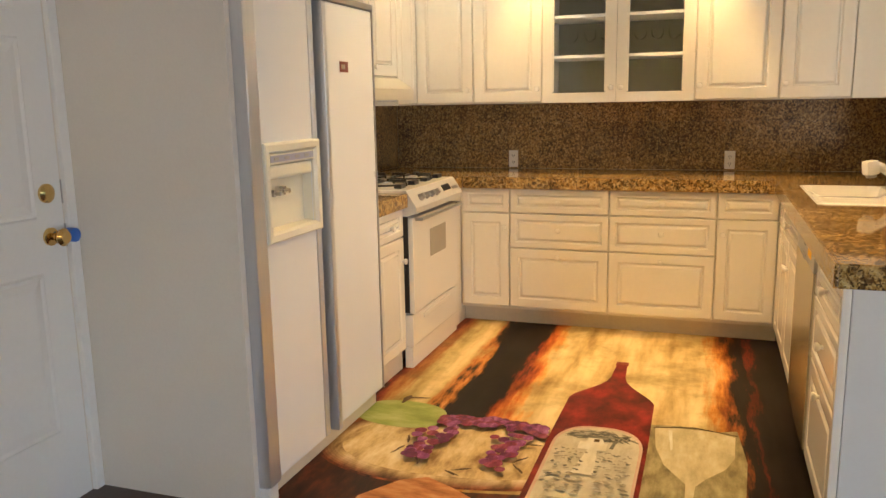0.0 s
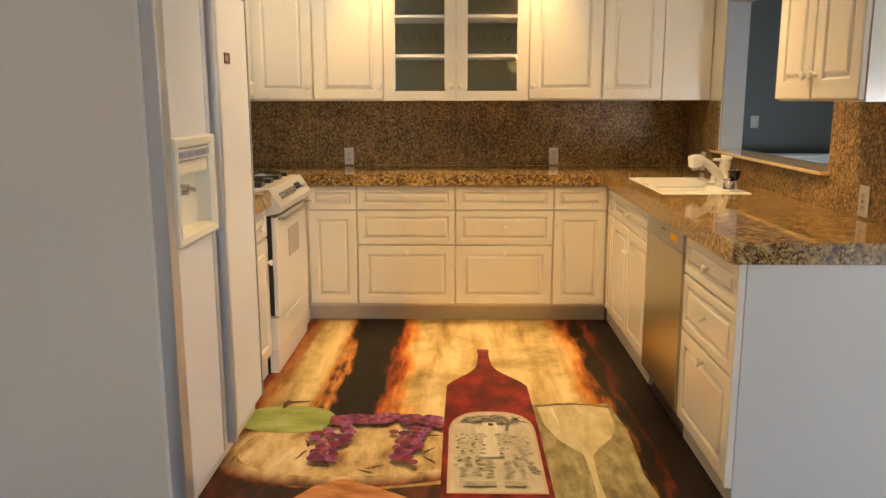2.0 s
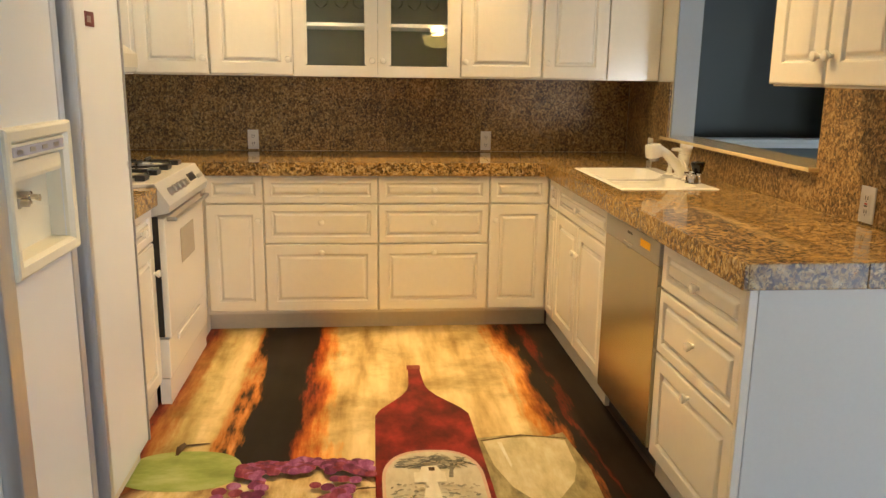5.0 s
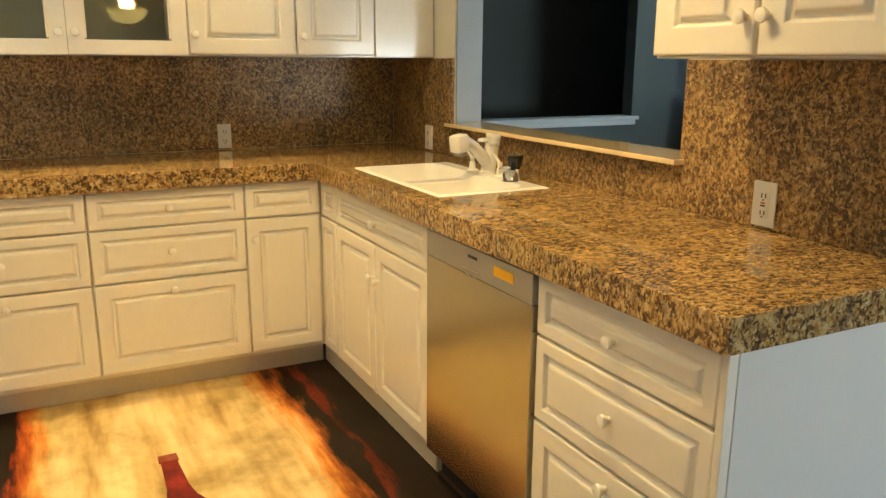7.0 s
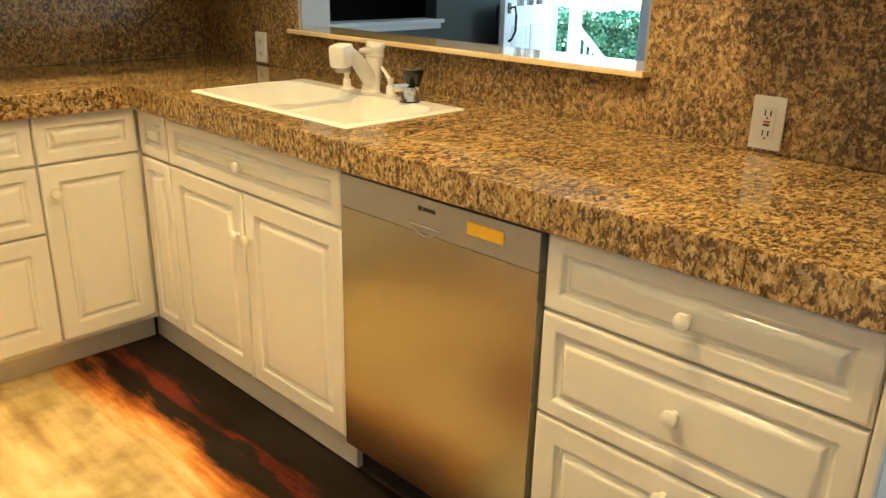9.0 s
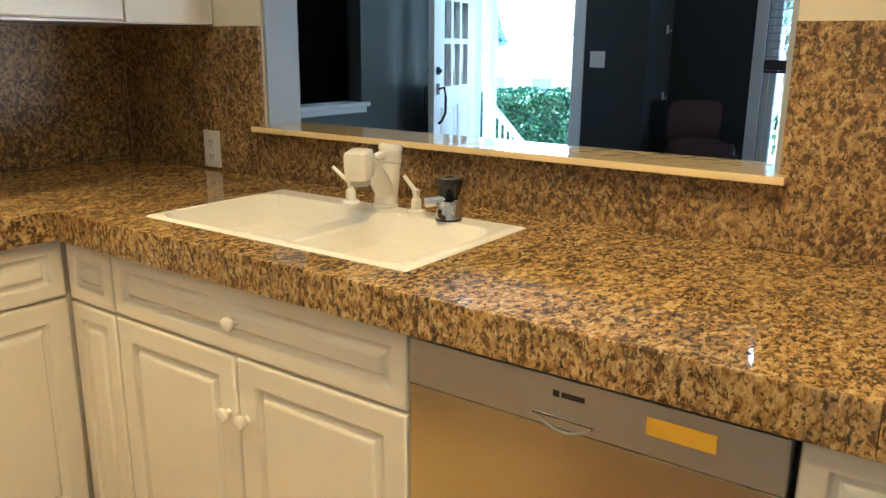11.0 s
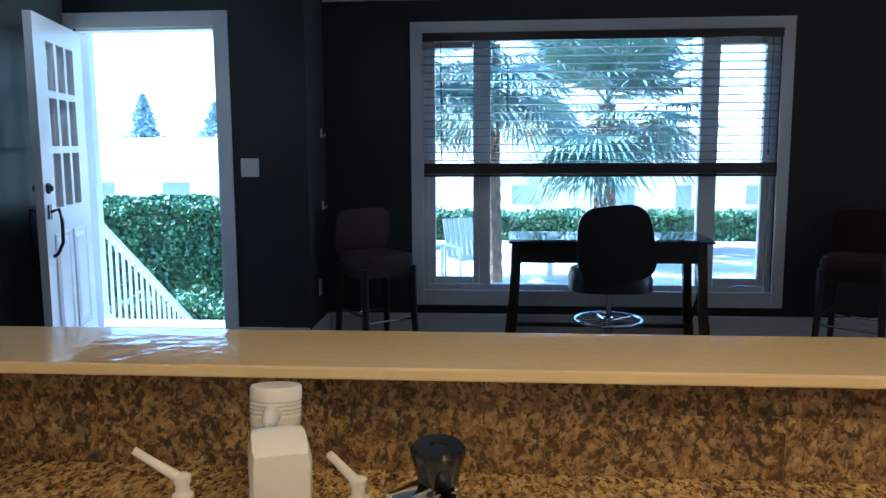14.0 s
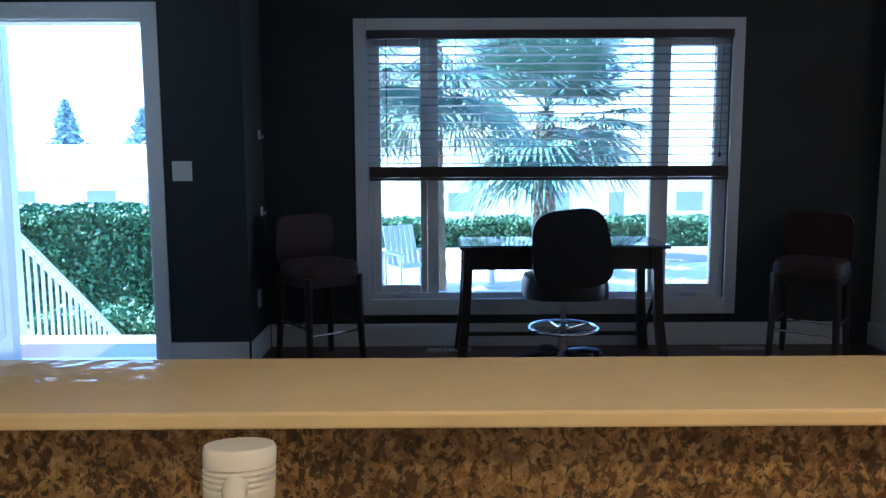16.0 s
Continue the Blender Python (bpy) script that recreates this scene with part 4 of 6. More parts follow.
M_MURAL = stripes("painted_floor_bands", 0, [(-0.95, BLK), (-0.90, BLK), (-0.865, RED), (-0.80, (0.40, 0.20, 0.05)), (-0.74, (0.58, 0.50, 0.24)), (-0.66, CREAM), (-0.60, (0.62, 0.50, 0.24)), (-0.555, (0.55, 0.22, 0.04)), (-0.525, BLK), (-0.305, BLK), (-0.285, RED), (-0.24, ORG), (-0.20, (0.78, 0.44, 0.12)), (-0.165, CREAM), (0.60, CREAM), (0.655, (0.66, 0.30, 0.05)), (0.70, (0.30, 0.09, 0.02)), (0.735, BLK), (0.79, BLK), (0.81, (0.14, 0.022, 0.010)), (0.835, BLK), (1.0, BLK)], 0.42, blur=0.34)
mural = thing("floor_mural", pose(0, 0, 0), "kitchen floor painted with bottle, fruit and glass", "floor painting", kind="structure")
part("painted_ground", box(-0.955, 0.975, 3.0, 5.58, 0.0005, 0.0015), M_MURAL, mural, "streaked cream, black and orange painted bands")
LAY = [0.0018]


def flat(name, outline, material, label="", coat=0.0003):
    """One painted shape, a thin coat over those before it."""
    LAY[0] += coat
    return part(name, prism(outline, LAY[0] - coat * 0.8, LAY[0]), material, mural, label)


def wobble(cx, cy, rx, ry, n=40, amp=0.04, seed=1, power=2.0, turn=0.0):
    r = random.Random(seed)
    ph = [r.uniform(0, 6.28) for _ in range(4)]
    pts = []
    for i in range(n):
        a = 2 * math.pi * i / n
        k = 1 + amp * sum(math.sin((j + 2) * a + ph[j]) / (j + 1) for j in range(4))
        c, s = math.cos(a), math.sin(a)
        x = rx * k * math.copysign(abs(c) ** (2 / power), c)
        y = ry * k * math.copysign(abs(s) ** (2 / power), s)
        pts.append((cx + x * math.cos(turn) - y * math.sin(turn), cy + x * math.sin(turn) + y * math.cos(turn)))
    return pts


def art(name, c0, c1, c2, scale=6, rough=0.3, stretch=(3, 1, 1)):
    m, n, l, b = node_mat(name)
    geo, mp, t = n.new("ShaderNodeNewGeometry"), n.new("ShaderNodeMapping"), n.new("ShaderNodeTexNoise")
    mp.inputs["Scale"].default_value = stretch
    l.new(geo.outputs["Position"], mp.inputs[0]), l.new(mp.outputs[0], t.inputs["Vector"])
    t.inputs["Scale"].default_value, t.inputs["Detail"].default_value, t.inputs["Roughness"].default_value = scale, 6, 0.62
    r = ramp_node(n, [(0.32, c0), (0.5, c1), (0.68, c2)])
    l.new(t.outputs[0], r.inputs[0]), l.new(r.outputs[0], b.inputs["Base Color"])
    b.inputs["Roughness"].default_value, b.inputs["Specular IOR Level"].default_value = rough + 0.1, 0.14
    return m


A_TABLE = art("painted_cream_cloth", (0.26, 0.15, 0.05), (0.62, 0.46, 0.20), (0.82, 0.70, 0.42), 4)
A_GREENISH = art("painted_olive_shade", (0.16, 0.13, 0.06), (0.30, 0.25, 0.11), (0.45, 0.38, 0.19), 7)
A_DARK = art("painted_dark_brown", (0.015, 0.01, 0.008), (0.05, 0.018, 0.010), (0.15, 0.035, 0.014), 4)
A_BREAD = art("painted_bread_crust", (0.28, 0.10, 0.03), (0.48, 0.20, 0.06), (0.60, 0.32, 0.12), 8, stretch=(1, 3, 1))
A_APPLE = art("painted_green_apple", (0.20, 0.26, 0.05), (0.32, 0.38, 0.09), (0.46, 0.50, 0.20), 4, stretch=(1, 2, 1))
A_WINE = art("painted_red_bottle", (0.045, 0.006, 0.006), (0.15, 0.012, 0.010), (0.33, 0.03, 0.02), 4, stretch=(2, 1.2, 1))
A_LABEL = art("painted_label_paper", (0.46, 0.41, 0.28), (0.56, 0.50, 0.35), (0.62, 0.57, 0.42), 6)
A_PINK = art("painted_label_border", (0.52, 0.34, 0.24), (0.58, 0.40, 0.29), (0.62, 0.46, 0.34), 6)
A_INK = art("painted_grey_ink", (0.10, 0.10, 0.075), (0.19, 0.18, 0.135), (0.30, 0.28, 0.21), 26, stretch=(1, 2, 1))
A_WASH = art("painted_pale_ink", (0.24, 0.22, 0.16), (0.38, 0.34, 0.24), (0.50, 0.45, 0.32), 40, stretch=(1, 1, 1))
A_GLASSP = art("painted_wine_glass", (0.44, 0.37, 0.19), (0.58, 0.49, 0.27), (0.66, 0.60, 0.40), 6)
A_STEM = art("painted_stem_brown", (0.05, 0.03, 0.01), (0.09, 0.05, 0.02), (0.14, 0.09, 0.04), 9)
A_PALE = art("painted_pale_highlight", (0.60, 0.55, 0.40), (0.68, 0.62, 0.46), (0.72, 0.68, 0.55), 9)

A_RUST = art("painted_rust_brown", (0.015, 0.010, 0.008), (0.13, 0.032, 0.012), (0.34, 0.10, 0.025), 5, stretch=(4, 1.2, 1))
flat("dark_corner", [(-0.955, 3.0), (-0.955, 3.95), (-0.86, 3.85), (-0.78, 3.62), (-0.70, 3.5), (-0.55, 3.42), (-0.2, 3.38), (0.0, 3.42), (0.0, 3.0)], A_DARK)
flat("board_rim", wobble(-0.385, 3.70, 0.475, 0.335, 52, 0.05, 3, 2.6), A_RUST, "painted dark red rim of a board")
for k in range(6):
    f = (k + 1) / 7
    shade = art("painted_board_blend", *[tuple(p + (q - p) * f ** 1.3 for p, q in zip(a, b)) for a, b in (((0.015, 0.010, 0.008), (0.26, 0.15, 0.05)), ((0.13, 0.032, 0.012), (0.62, 0.46, 0.20)), ((0.34, 0.10, 0.025), (0.82, 0.70, 0.42)))], 4.5)
    flat("board_shade", wobble(-0.385 + 0.012 * f, 3.70 + 0.015 * f, 0.472 - 0.075 * f, 0.332 - 0.062 * f, 56, 0.05 + 0.01 * f, 3, 2.6), shade, coat=0.0001)
flat("table_cloth", wobble(-0.372, 3.717, 0.392, 0.266, 60, 0.062, 3, 2.6), A_TABLE)
flat("olive_ground", [(0.38, 3.0), (0.38, 4.17), (0.5, 4.19), (0.66, 4.17), (0.73, 4.2), (0.76, 3.9), (0.74, 3.5), (0.78, 3.0)], A_GREENISH)
flat("loaf", [(-0.56, 3.0), (-0.55, 3.25), (-0.45, 3.40), (-0.36, 3.45), (-0.25, 3.40), (-0.12, 3.32), (-0.04, 3.2), (-0.02, 3.0)], A_BREAD, "painted brown bread")
gx = 0.562
flat("glass_bowl", [(0.405, 4.14), (0.42, 3.95), (0.46, 3.80), (0.52, 3.70), (0.545, 3.66), (0.58, 3.66), (0.61, 3.72), (0.68, 3.82), (0.715, 3.93), (0.722, 4.13), (0.64, 4.165), (0.5, 4.165)], A_GLASSP, "painted pale wine glass")
flat("glass_stem", [(0.543, 3.67), (0.578, 3.67), (0.566, 3.45), (0.572, 3.25), (0.60, 3.1), (0.50, 3.1), (0.535, 3.25), (0.546, 3.45)], A_GLASSP)
flat("glass_rim", [(0.40, 4.150), (0.56, 4.190), (0.73, 4.150), (0.73, 4.142), (0.56, 4.180), (0.40, 4.142)], A_STEM)
flat("highlight", [(0.46, 4.13), (0.475, 4.13), (0.485, 3.95), (0.478, 3.93)], A_PALE)
flat("apple", wobble(-0.675, 3.985, 0.205, 0.145, 44, 0.025, 11, 2.3), A_APPLE, "painted green apple")
flat("apple_stem", [(-0.725, 4.10), (-0.715, 4.10), (-0.70, 4.17), (-0.62, 4.185), (-0.615, 4.195), (-0.705, 4.185), (-0.715, 4.205), (-0.735, 4.165)], A_STEM)
bot = [(0.155, 4.955), (0.217, 4.955), (0.219, 4.90), (0.213, 4.895), (0.222, 4.72), (0.235, 4.655), (0.265, 4.59), (0.36, 4.45), (0.383, 4.395), (0.392, 3.9), (0.395, 3.0), (-0.005, 3.0), (-0.005, 3.9), (0.0, 4.395), (0.02, 4.45), (0.115, 4.59), (0.142, 4.655), (0.153, 4.72), (0.159, 4.895), (0.153, 4.90)]
flat("bottle", bot, A_WINE, "painted dark red wine bottle")
flat("cork", [(0.157, 4.953), (0.215, 4.953), (0.216, 4.905), (0.157, 4.905)], art("painted_red_cork", (0.16, 0.03, 0.015), (0.22, 0.05, 0.025), (0.28, 0.08, 0.04), 9))
def arch(x0, x1, y0, y1, rise):
    return [(x0, y0), (x1, y0)] + [((x0 + x1) / 2 + (x1 - x0) / 2 * math.copysign(abs(math.cos(a)) ** 0.7, math.cos(a)), y1 - rise + rise * math.sin(a)) for a in [math.pi * i / 18 for i in range(19)]]


flat("label_border", arch(0.018, 0.375, 3.345, 4.08, 0.20), A_PINK)
flat("label", arch(0.03, 0.363, 3.357, 4.066, 0.195), A_LABEL, "painted cream bottle label")
rl = random.Random(31)
for k in range(105):
    a, f = rl.uniform(0, 6.28), math.sqrt(rl.random())
    x, y = 0.205 + 0.135 * f * math.cos(a), 3.98 + 0.052 * f * math.sin(a)
    flat("leaf_stroke", wobble(x, y, rl.uniform(0.012, 0.028), rl.uniform(0.0028, 0.0065), 10, 0.25, 20 + k, 2.0, rl.uniform(-0.5, 0.9) if x < 0.24 else rl.uniform(-1.0, 0.3)), A_INK if k % 3 else A_WASH, coat=0.00004)
for x0, x1, y0, y1, w in ((0.268, 0.256, 3.965, 3.865, 0.006), (0.262, 0.285, 3.91, 3.96, 0.004), (0.262, 0.236, 3.915, 3.96, 0.004)):
    flat("tree_trunk", [(x0 - w, y0), (x0 + w, y0), (x1 + w * 1.3, y1), (x1 - w * 1.3, y1)][:: 1 if y0 < y1 else -1], A_INK)
flat("tower", [(0.150, 3.905), (0.158, 3.948), (0.212, 3.948), (0.226, 3.905)], A_PALE)
flat("tower", [(0.128, 3.835), (0.128, 3.905), (0.238, 3.905), (0.238, 3.835)], A_PALE)
flat("tower_window", [(0.182, 3.913), (0.182, 3.938), (0.203, 3.938), (0.203, 3.913)], A_STEM)
flat("path_strip", [(0.168, 3.835), (0.205, 3.835), (0.222, 3.62), (0.138, 3.62)], A_PALE)
rg2 = random.Random(4)
for k in range(-6, 7):
    for i in range(13):
        f = (i + 0.4) / 13
        y = 3.825 - 0.37 * f
        x = 0.187 + k * (0.020 + 0.034 * f) + (0.006 if k > 0 else -0.006)
        if 0.045 < x < 0.348 and not (k == 0 and f < 0.6):
            flat("vine_row", wobble(x + rg2.uniform(-0.009, 0.009), y + rg2.uniform(-0.012, 0.012), (0.007 + 0.008 * f) * rg2.uniform(0.7, 1.2), (0.006 + 0.006 * f) * rg2.uniform(0.7, 1.2), 10, 0.3, 50 + i + 12 * k, 2.0, -0.5 * k / 6), A_INK if rg2.random() < 0.25 else A_WASH, coat=0.00002)
# title of the label as plain bars
for x0, x1 in ((0.075, 0.192), (0.222, 0.305)):
    flat("title_bar", [(x0, 3.385), (x1, 3.385), (x1 + 0.002, 3.418), (x0 + 0.002, 3.418)], A_WASH)
# leaves and tendrils by the grapes
for k, (x, y, t) in enumerate(((-0.54, 3.72, 2.0), (-0.545, 3.62, 1.2), (-0.06, 3.66, 1.0), (-0.05, 3.58, 2.2), (-0.25, 3.52, 0.4), (-0.28, 3.48, 2.6), (-0.04, 3.80, 0.2), (-0.44, 3.55, 1.9))):
    flat("tendril", wobble(x, y, 0.035, 0.006, 14, 0.35, 120 + k, 2.0, t), A_STEM)
GR = [art("painted_grape_" + n, a, b, c, 14) for n, a, b, c in (("violet", (0.14, 0.03, 0.10), (0.26, 0.07, 0.19), (0.42, 0.18, 0.36)), ("plum", (0.06, 0.012, 0.035), (0.13, 0.022, 0.07), (0.22, 0.06, 0.14)), ("wine", (0.11, 0.015, 0.03), (0.20, 0.03, 0.06), (0.34, 0.10, 0.14)))]
rg2 = random.Random(8)
spots = [(rg2.uniform(-0.47, -0.02), 0) for _ in range(105)]
spots = [(x, 3.93 + 0.04 * math.sin((x + 0.47) / 0.45 * 3.0) + rg2.uniform(-0.05, 0.04)) for x, _ in spots]
for cx, w in ((-0.455, 0.095), (-0.15, 0.08)):
    for i in range(30):
        f = i / 29
        spots.append((cx + rg2.uniform(-w, w) * (1 - 0.5 * f), 3.86 - 0.30 * f + rg2.uniform(-0.015, 0.015)))
disc = [mesh_of("grape", lathe([(0.026, 0), (0.026, 0.0003), (0.024, 0.0005)], 18), g) for g in GR]
LAY[0] += 0.0006
for i, (x, y) in enumerate(sorted(spots, key=lambda p: -p[1])):
    k = rg2.uniform(0.72, 1.02)
    shared("grape", disc[i % 3], mural, pose(x, y, LAY[0] + 0.00003 * i) @ Matrix.Diagonal((k, k * 1.05, 1, 1)))

# ---- recessed kitchen lights ----
M_CAN = glow("lamp_glow", (1.0, 0.80, 0.5), 8)
def downlight(x, y, watts, spot=150, blend=0.6):
    d = thing("downlight", pose(x, y, CEIL), "round recessed ceiling downlight out of view, switched on", "ceiling light", "recessed downlights")
    part("trim_ring", lathe([(0.085, -0.001), (0.085, -0.006), (0.065, -0.008), (0.062, -0.001)], 28), M_WHITE, d, smooth=True)
    part("bulb", lathe([(0.055, -0.0012), (0.055, -0.004), (0.02, -0.006)], 24), M_CAN, d, "glowing warm bulb")
    lamp("downlight_lamp", "SPOT", watts, look((x, y, CEIL - 0.02), (x, y, 0)), WARM, spot=spot, blend=blend, radius=0.05)


# the one at (0.95, 4.6) is added fill for sink and ledge
for x, y, w, s, k in ((-0.45, 5.49, 7.2, 66, 0.7), (0.50, 5.49, 8.0, 66, 0.7), (-0.25, 4.1, 5.2, 126, 0.7), (0.5, 4.0, 11.0, 126, 0.7), (0.95, 4.6, 2.0, 120, 0.7), (-1.0, 5.2, 1.3, 100, 0.6)):
    downlight(x, y, w, s, k)

# ---- far room: entry, window wall, next room ----
DX = 5.55
bm = box(DX, DX + 0.14, 5.87, 6.44, 0, CEIL)
cuboid(bm, DX, DX + 0.14, 7.37, 8.9, 0, CEIL)
cuboid(bm, DX, DX + 0.14, 6.44, 7.37, 2.085, CEIL)
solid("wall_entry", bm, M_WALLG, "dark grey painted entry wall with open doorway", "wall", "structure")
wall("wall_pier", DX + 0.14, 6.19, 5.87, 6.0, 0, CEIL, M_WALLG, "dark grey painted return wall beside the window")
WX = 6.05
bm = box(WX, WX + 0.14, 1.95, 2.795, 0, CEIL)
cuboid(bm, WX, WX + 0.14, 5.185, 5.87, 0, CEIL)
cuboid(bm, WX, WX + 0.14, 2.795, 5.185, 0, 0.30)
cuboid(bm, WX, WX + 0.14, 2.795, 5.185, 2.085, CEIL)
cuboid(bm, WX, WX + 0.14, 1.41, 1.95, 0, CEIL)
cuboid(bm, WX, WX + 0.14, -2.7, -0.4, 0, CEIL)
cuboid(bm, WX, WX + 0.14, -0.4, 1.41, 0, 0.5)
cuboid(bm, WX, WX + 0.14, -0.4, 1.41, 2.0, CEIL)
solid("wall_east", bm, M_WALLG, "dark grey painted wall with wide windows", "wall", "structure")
bm = box(4.25, DX, 7.43, 7.55, 0, CEIL)
cuboid(bm, 1.691, 4.25, 7.43, 7.55, 0, 0.87)
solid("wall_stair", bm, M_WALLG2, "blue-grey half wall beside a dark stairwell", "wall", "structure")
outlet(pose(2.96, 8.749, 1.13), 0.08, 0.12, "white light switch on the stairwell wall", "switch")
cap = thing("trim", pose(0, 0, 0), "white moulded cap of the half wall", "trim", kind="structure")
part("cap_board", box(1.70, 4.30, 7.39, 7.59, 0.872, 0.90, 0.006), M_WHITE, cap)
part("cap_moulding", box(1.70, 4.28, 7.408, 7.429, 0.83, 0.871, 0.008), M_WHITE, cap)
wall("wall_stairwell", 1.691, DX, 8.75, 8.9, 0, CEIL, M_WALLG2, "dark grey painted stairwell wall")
wall("wall_stairwell_end", 1.56, 1.69, 7.42, 8.9, 0, CEIL, M_WALLG, "dark grey painted stairwell wall")
wall("wall_hall", 1.562, 1.684, 6.24, 7.42, 0, CEIL, M_WALLG, "dark grey painted hall wall")
col = thing("column", pose(0, 0, 0), "cream boxed column of a wide cased opening", "column", kind="structure")
part("shaft", box(5.76, WX - 0.001, 1.62, 1.79, 0, CEIL, 0.006), M_COLUMN, col)
part("column_base", box(5.745, WX - 0.002, 1.791, 1.806, 0, 0.15, 0.004), M_WHITE, col)
solid("beam", box(5.76, WX - 0.002, -2.5, 1.619, 2.17, CEIL, 0.004), M_COLUMN, "cream header beam of the cased opening", "beam", "structure")

crown = thing("trim", pose(0, 0, 0), "white crown moulding along the ceiling", "trim", kind="structure")


def crown_run(p, q, inward):
    """A sloped cornice from p to q; inward is the way into the room."""
    bm = bmesh.new()
    prof = ((0.0, -0.13), (0.012, -0.13), (0.02, -0.10), (0.07, -0.04), (0.085, -0.012), (0.085, 0.0), (0.0, 0.0))
    rows = [[bm.verts.new((e[0] + inward[0] * d, e[1] + inward[1] * d, CEIL - 0.001 + z)) for d, z in prof] for e in (p, q)]
    k = len(prof)
    for i in range(k):
        bm.faces.new((rows[0][i], rows[0][(i + 1) % k], rows[1][(i + 1) % k], rows[1][i]))
    bm.faces.new(rows[0]), bm.faces.new(rows[1][::-1])
    part("cornice", bm, M_WHITE, crown)


crown_run((WX - 0.001, 1.96), (WX - 0.001, 5.86), (-1, 0))
crown_run((DX - 0.001, 5.88), (DX - 0.001, 7.42), (-1, 0))
crown_run((DX + 0.0, 5.869), (WX - 0.09, 5.869), (0, -1))
for x0, x1, y0, y1 in ((WX - 0.016, WX - 0.001, 1.97, 5.85), (DX - 0.016, DX - 0.001, 5.88, 6.355), (DX + 0.001, WX - 0.02, 5.853, 5.869), (4.26, DX - 0.02, 7.413, 7.429), (1.70, 4.25, 7.413, 7.429), (DX - 0.016, DX - 0.001, 7.46, 7.5)):
    solid("baseboard", box(x0, x1, y0, y1, 0.0, 0.155, 0.004), M_WHITE, "white painted baseboard", "baseboard", "structure")

# entry door casing, threshold and open leaf
dc = thing("trim", pose(0, 0, 0), "white painted entry door casing", "trim", kind="structure")
part("casing", box(DX - 0.02, DX - 0.001, 6.355, 6.442, 0, 2.18, 0.004), M_WHITE, dc)
part("casing", box(DX - 0.02, DX - 0.001, 7.368, 7.428, 0, 2.18, 0.004), M_WHITE, dc)
part("casing", box(DX - 0.02, DX - 0.001, 6.443, 7.367, 2.083, 2.18, 0.004), M_WHITE, dc)
part("jamb", box(DX + 0.001, DX + 0.139, 6.441, 6.455, 0, 2.07), M_WHITE, dc)
part("jamb", box(DX + 0.001, DX + 0.139, 7.355, 7.369, 0, 2.07), M_WHITE, dc)
part("jamb", box(DX + 0.001, DX + 0.139, 6.456, 7.354, 2.07, 2.084), M_WHITE, dc)
part("threshold", box(DX + 0.001, DX + 0.16, 6.456, 7.354, 0.0, 0.02, 0.004), M_ALU, dc, "metal threshold")
leaf = thing("door_2", pose(DX - 0.02, 7.365, 0.012, 0, 0, 180 + LEAF), "white entry door with narrow glazed lites, standing open", "door", kind="structure")
LW, LH = 0.90, 2.04
bm = bmesh.new()
lites_x = [(0.19 + 0.185 * i, 0.19 + 0.185 * i + 0.14) for i in range(3)]
lites_z = [(0.98, 1.29), (1.33, 1.60), (1.64, 1.91)]
xs = [0] + [v for p in lites_x for v in p] + [LW]
zs = [0] + [v for p in lites_z for v in p] + [LH]
for i in range(len(xs) - 1):
    for j in range(len(zs) - 1):
        if not (i % 2 == 1 and j % 2 == 1):
            cuboid(bm, xs[i], xs[i + 1], 0, 0.044, zs[j], zs[j + 1])
lf = part("door_leaf", bm, M_WHITE, leaf)
for a, b in lites_x:
    for c, d in lites_z:
        p = part("pane", box(a, b, 0.019, 0.025, c, d), M_GLASS, lf, "clear glass lite")
        p.visible_shadow = False
for a, b in ((0.14, 0.42), (0.49, 0.77)):
    for y, s in ((-0.0005, 1), (0.0445, -1)):
        bm = bmesh.new()
        rim = ring_panel(bm, a, b, 0.22, 0.84, y, [(0, 0), (0.01, 0.007 * s), (0.03, 0.002 * s), (0.06, 0.008 * s)])
        bm.faces.new(rim)
        part("panel", bm, M_WHITE, lf)
for s, y in ((-1, -0.001), (1, 0.045)):
    part("deadbolt", lathe([(0.03, 0), (0.03, 0.012), (0.016, 0.02), (0.014, 0.03)], 18, pose(LW - 0.07, y, 1.10, 90 * (1 if s < 0 else -1))), M_BLACK, leaf, "dark bronze deadbolt", smooth=True)
    part("handle_plate", box(LW - 0.095, LW - 0.045, min(y, y + s * 0.008), max(y, y + s * 0.008), 0.93, 1.01, 0.003), M_BLACK, leaf, "dark bronze latch plate")
    part("handle", tube([(LW - 0.07, y + s * 0.01, 0.97), (LW - 0.07, y + s * 0.05, 0.985), (LW - 0.075, y + s * 0.062, 0.92), (LW - 0.075, y + s * 0.06, 0.80), (LW - 0.07, y + s * 0.035, 0.74), (LW - 0.07, y + s * 0.008, 0.72)], 0.010, 10), M_BLACK, leaf, "dark bronze pull handle", smooth=True)
for z in (0.25, 1.0, 1.8):
    part("hinge", box(-0.006, 0.0, 0.0, 0.03, z, z + 0.09), M_BLACK, leaf)

# ---- big window ----
win = thing("window_1", pose(0, 0, 0), "wide white-framed window with two casements and fixed centre", "window", kind="structure")
for q in ((2.722, 2.80, 0.217, 2.163), (5.18, 5.262, 0.217, 2.163), (2.801, 5.179, 2.08, 2.163), (2.801, 5.179, 0.217, 0.325)):
    part("casing", box(WX - 0.022, WX - 0.001, q[0], q[1], q[2], q[3], 0.004), M_WHITE, win)
F0, F1 = WX + 0.03, WX + 0.11
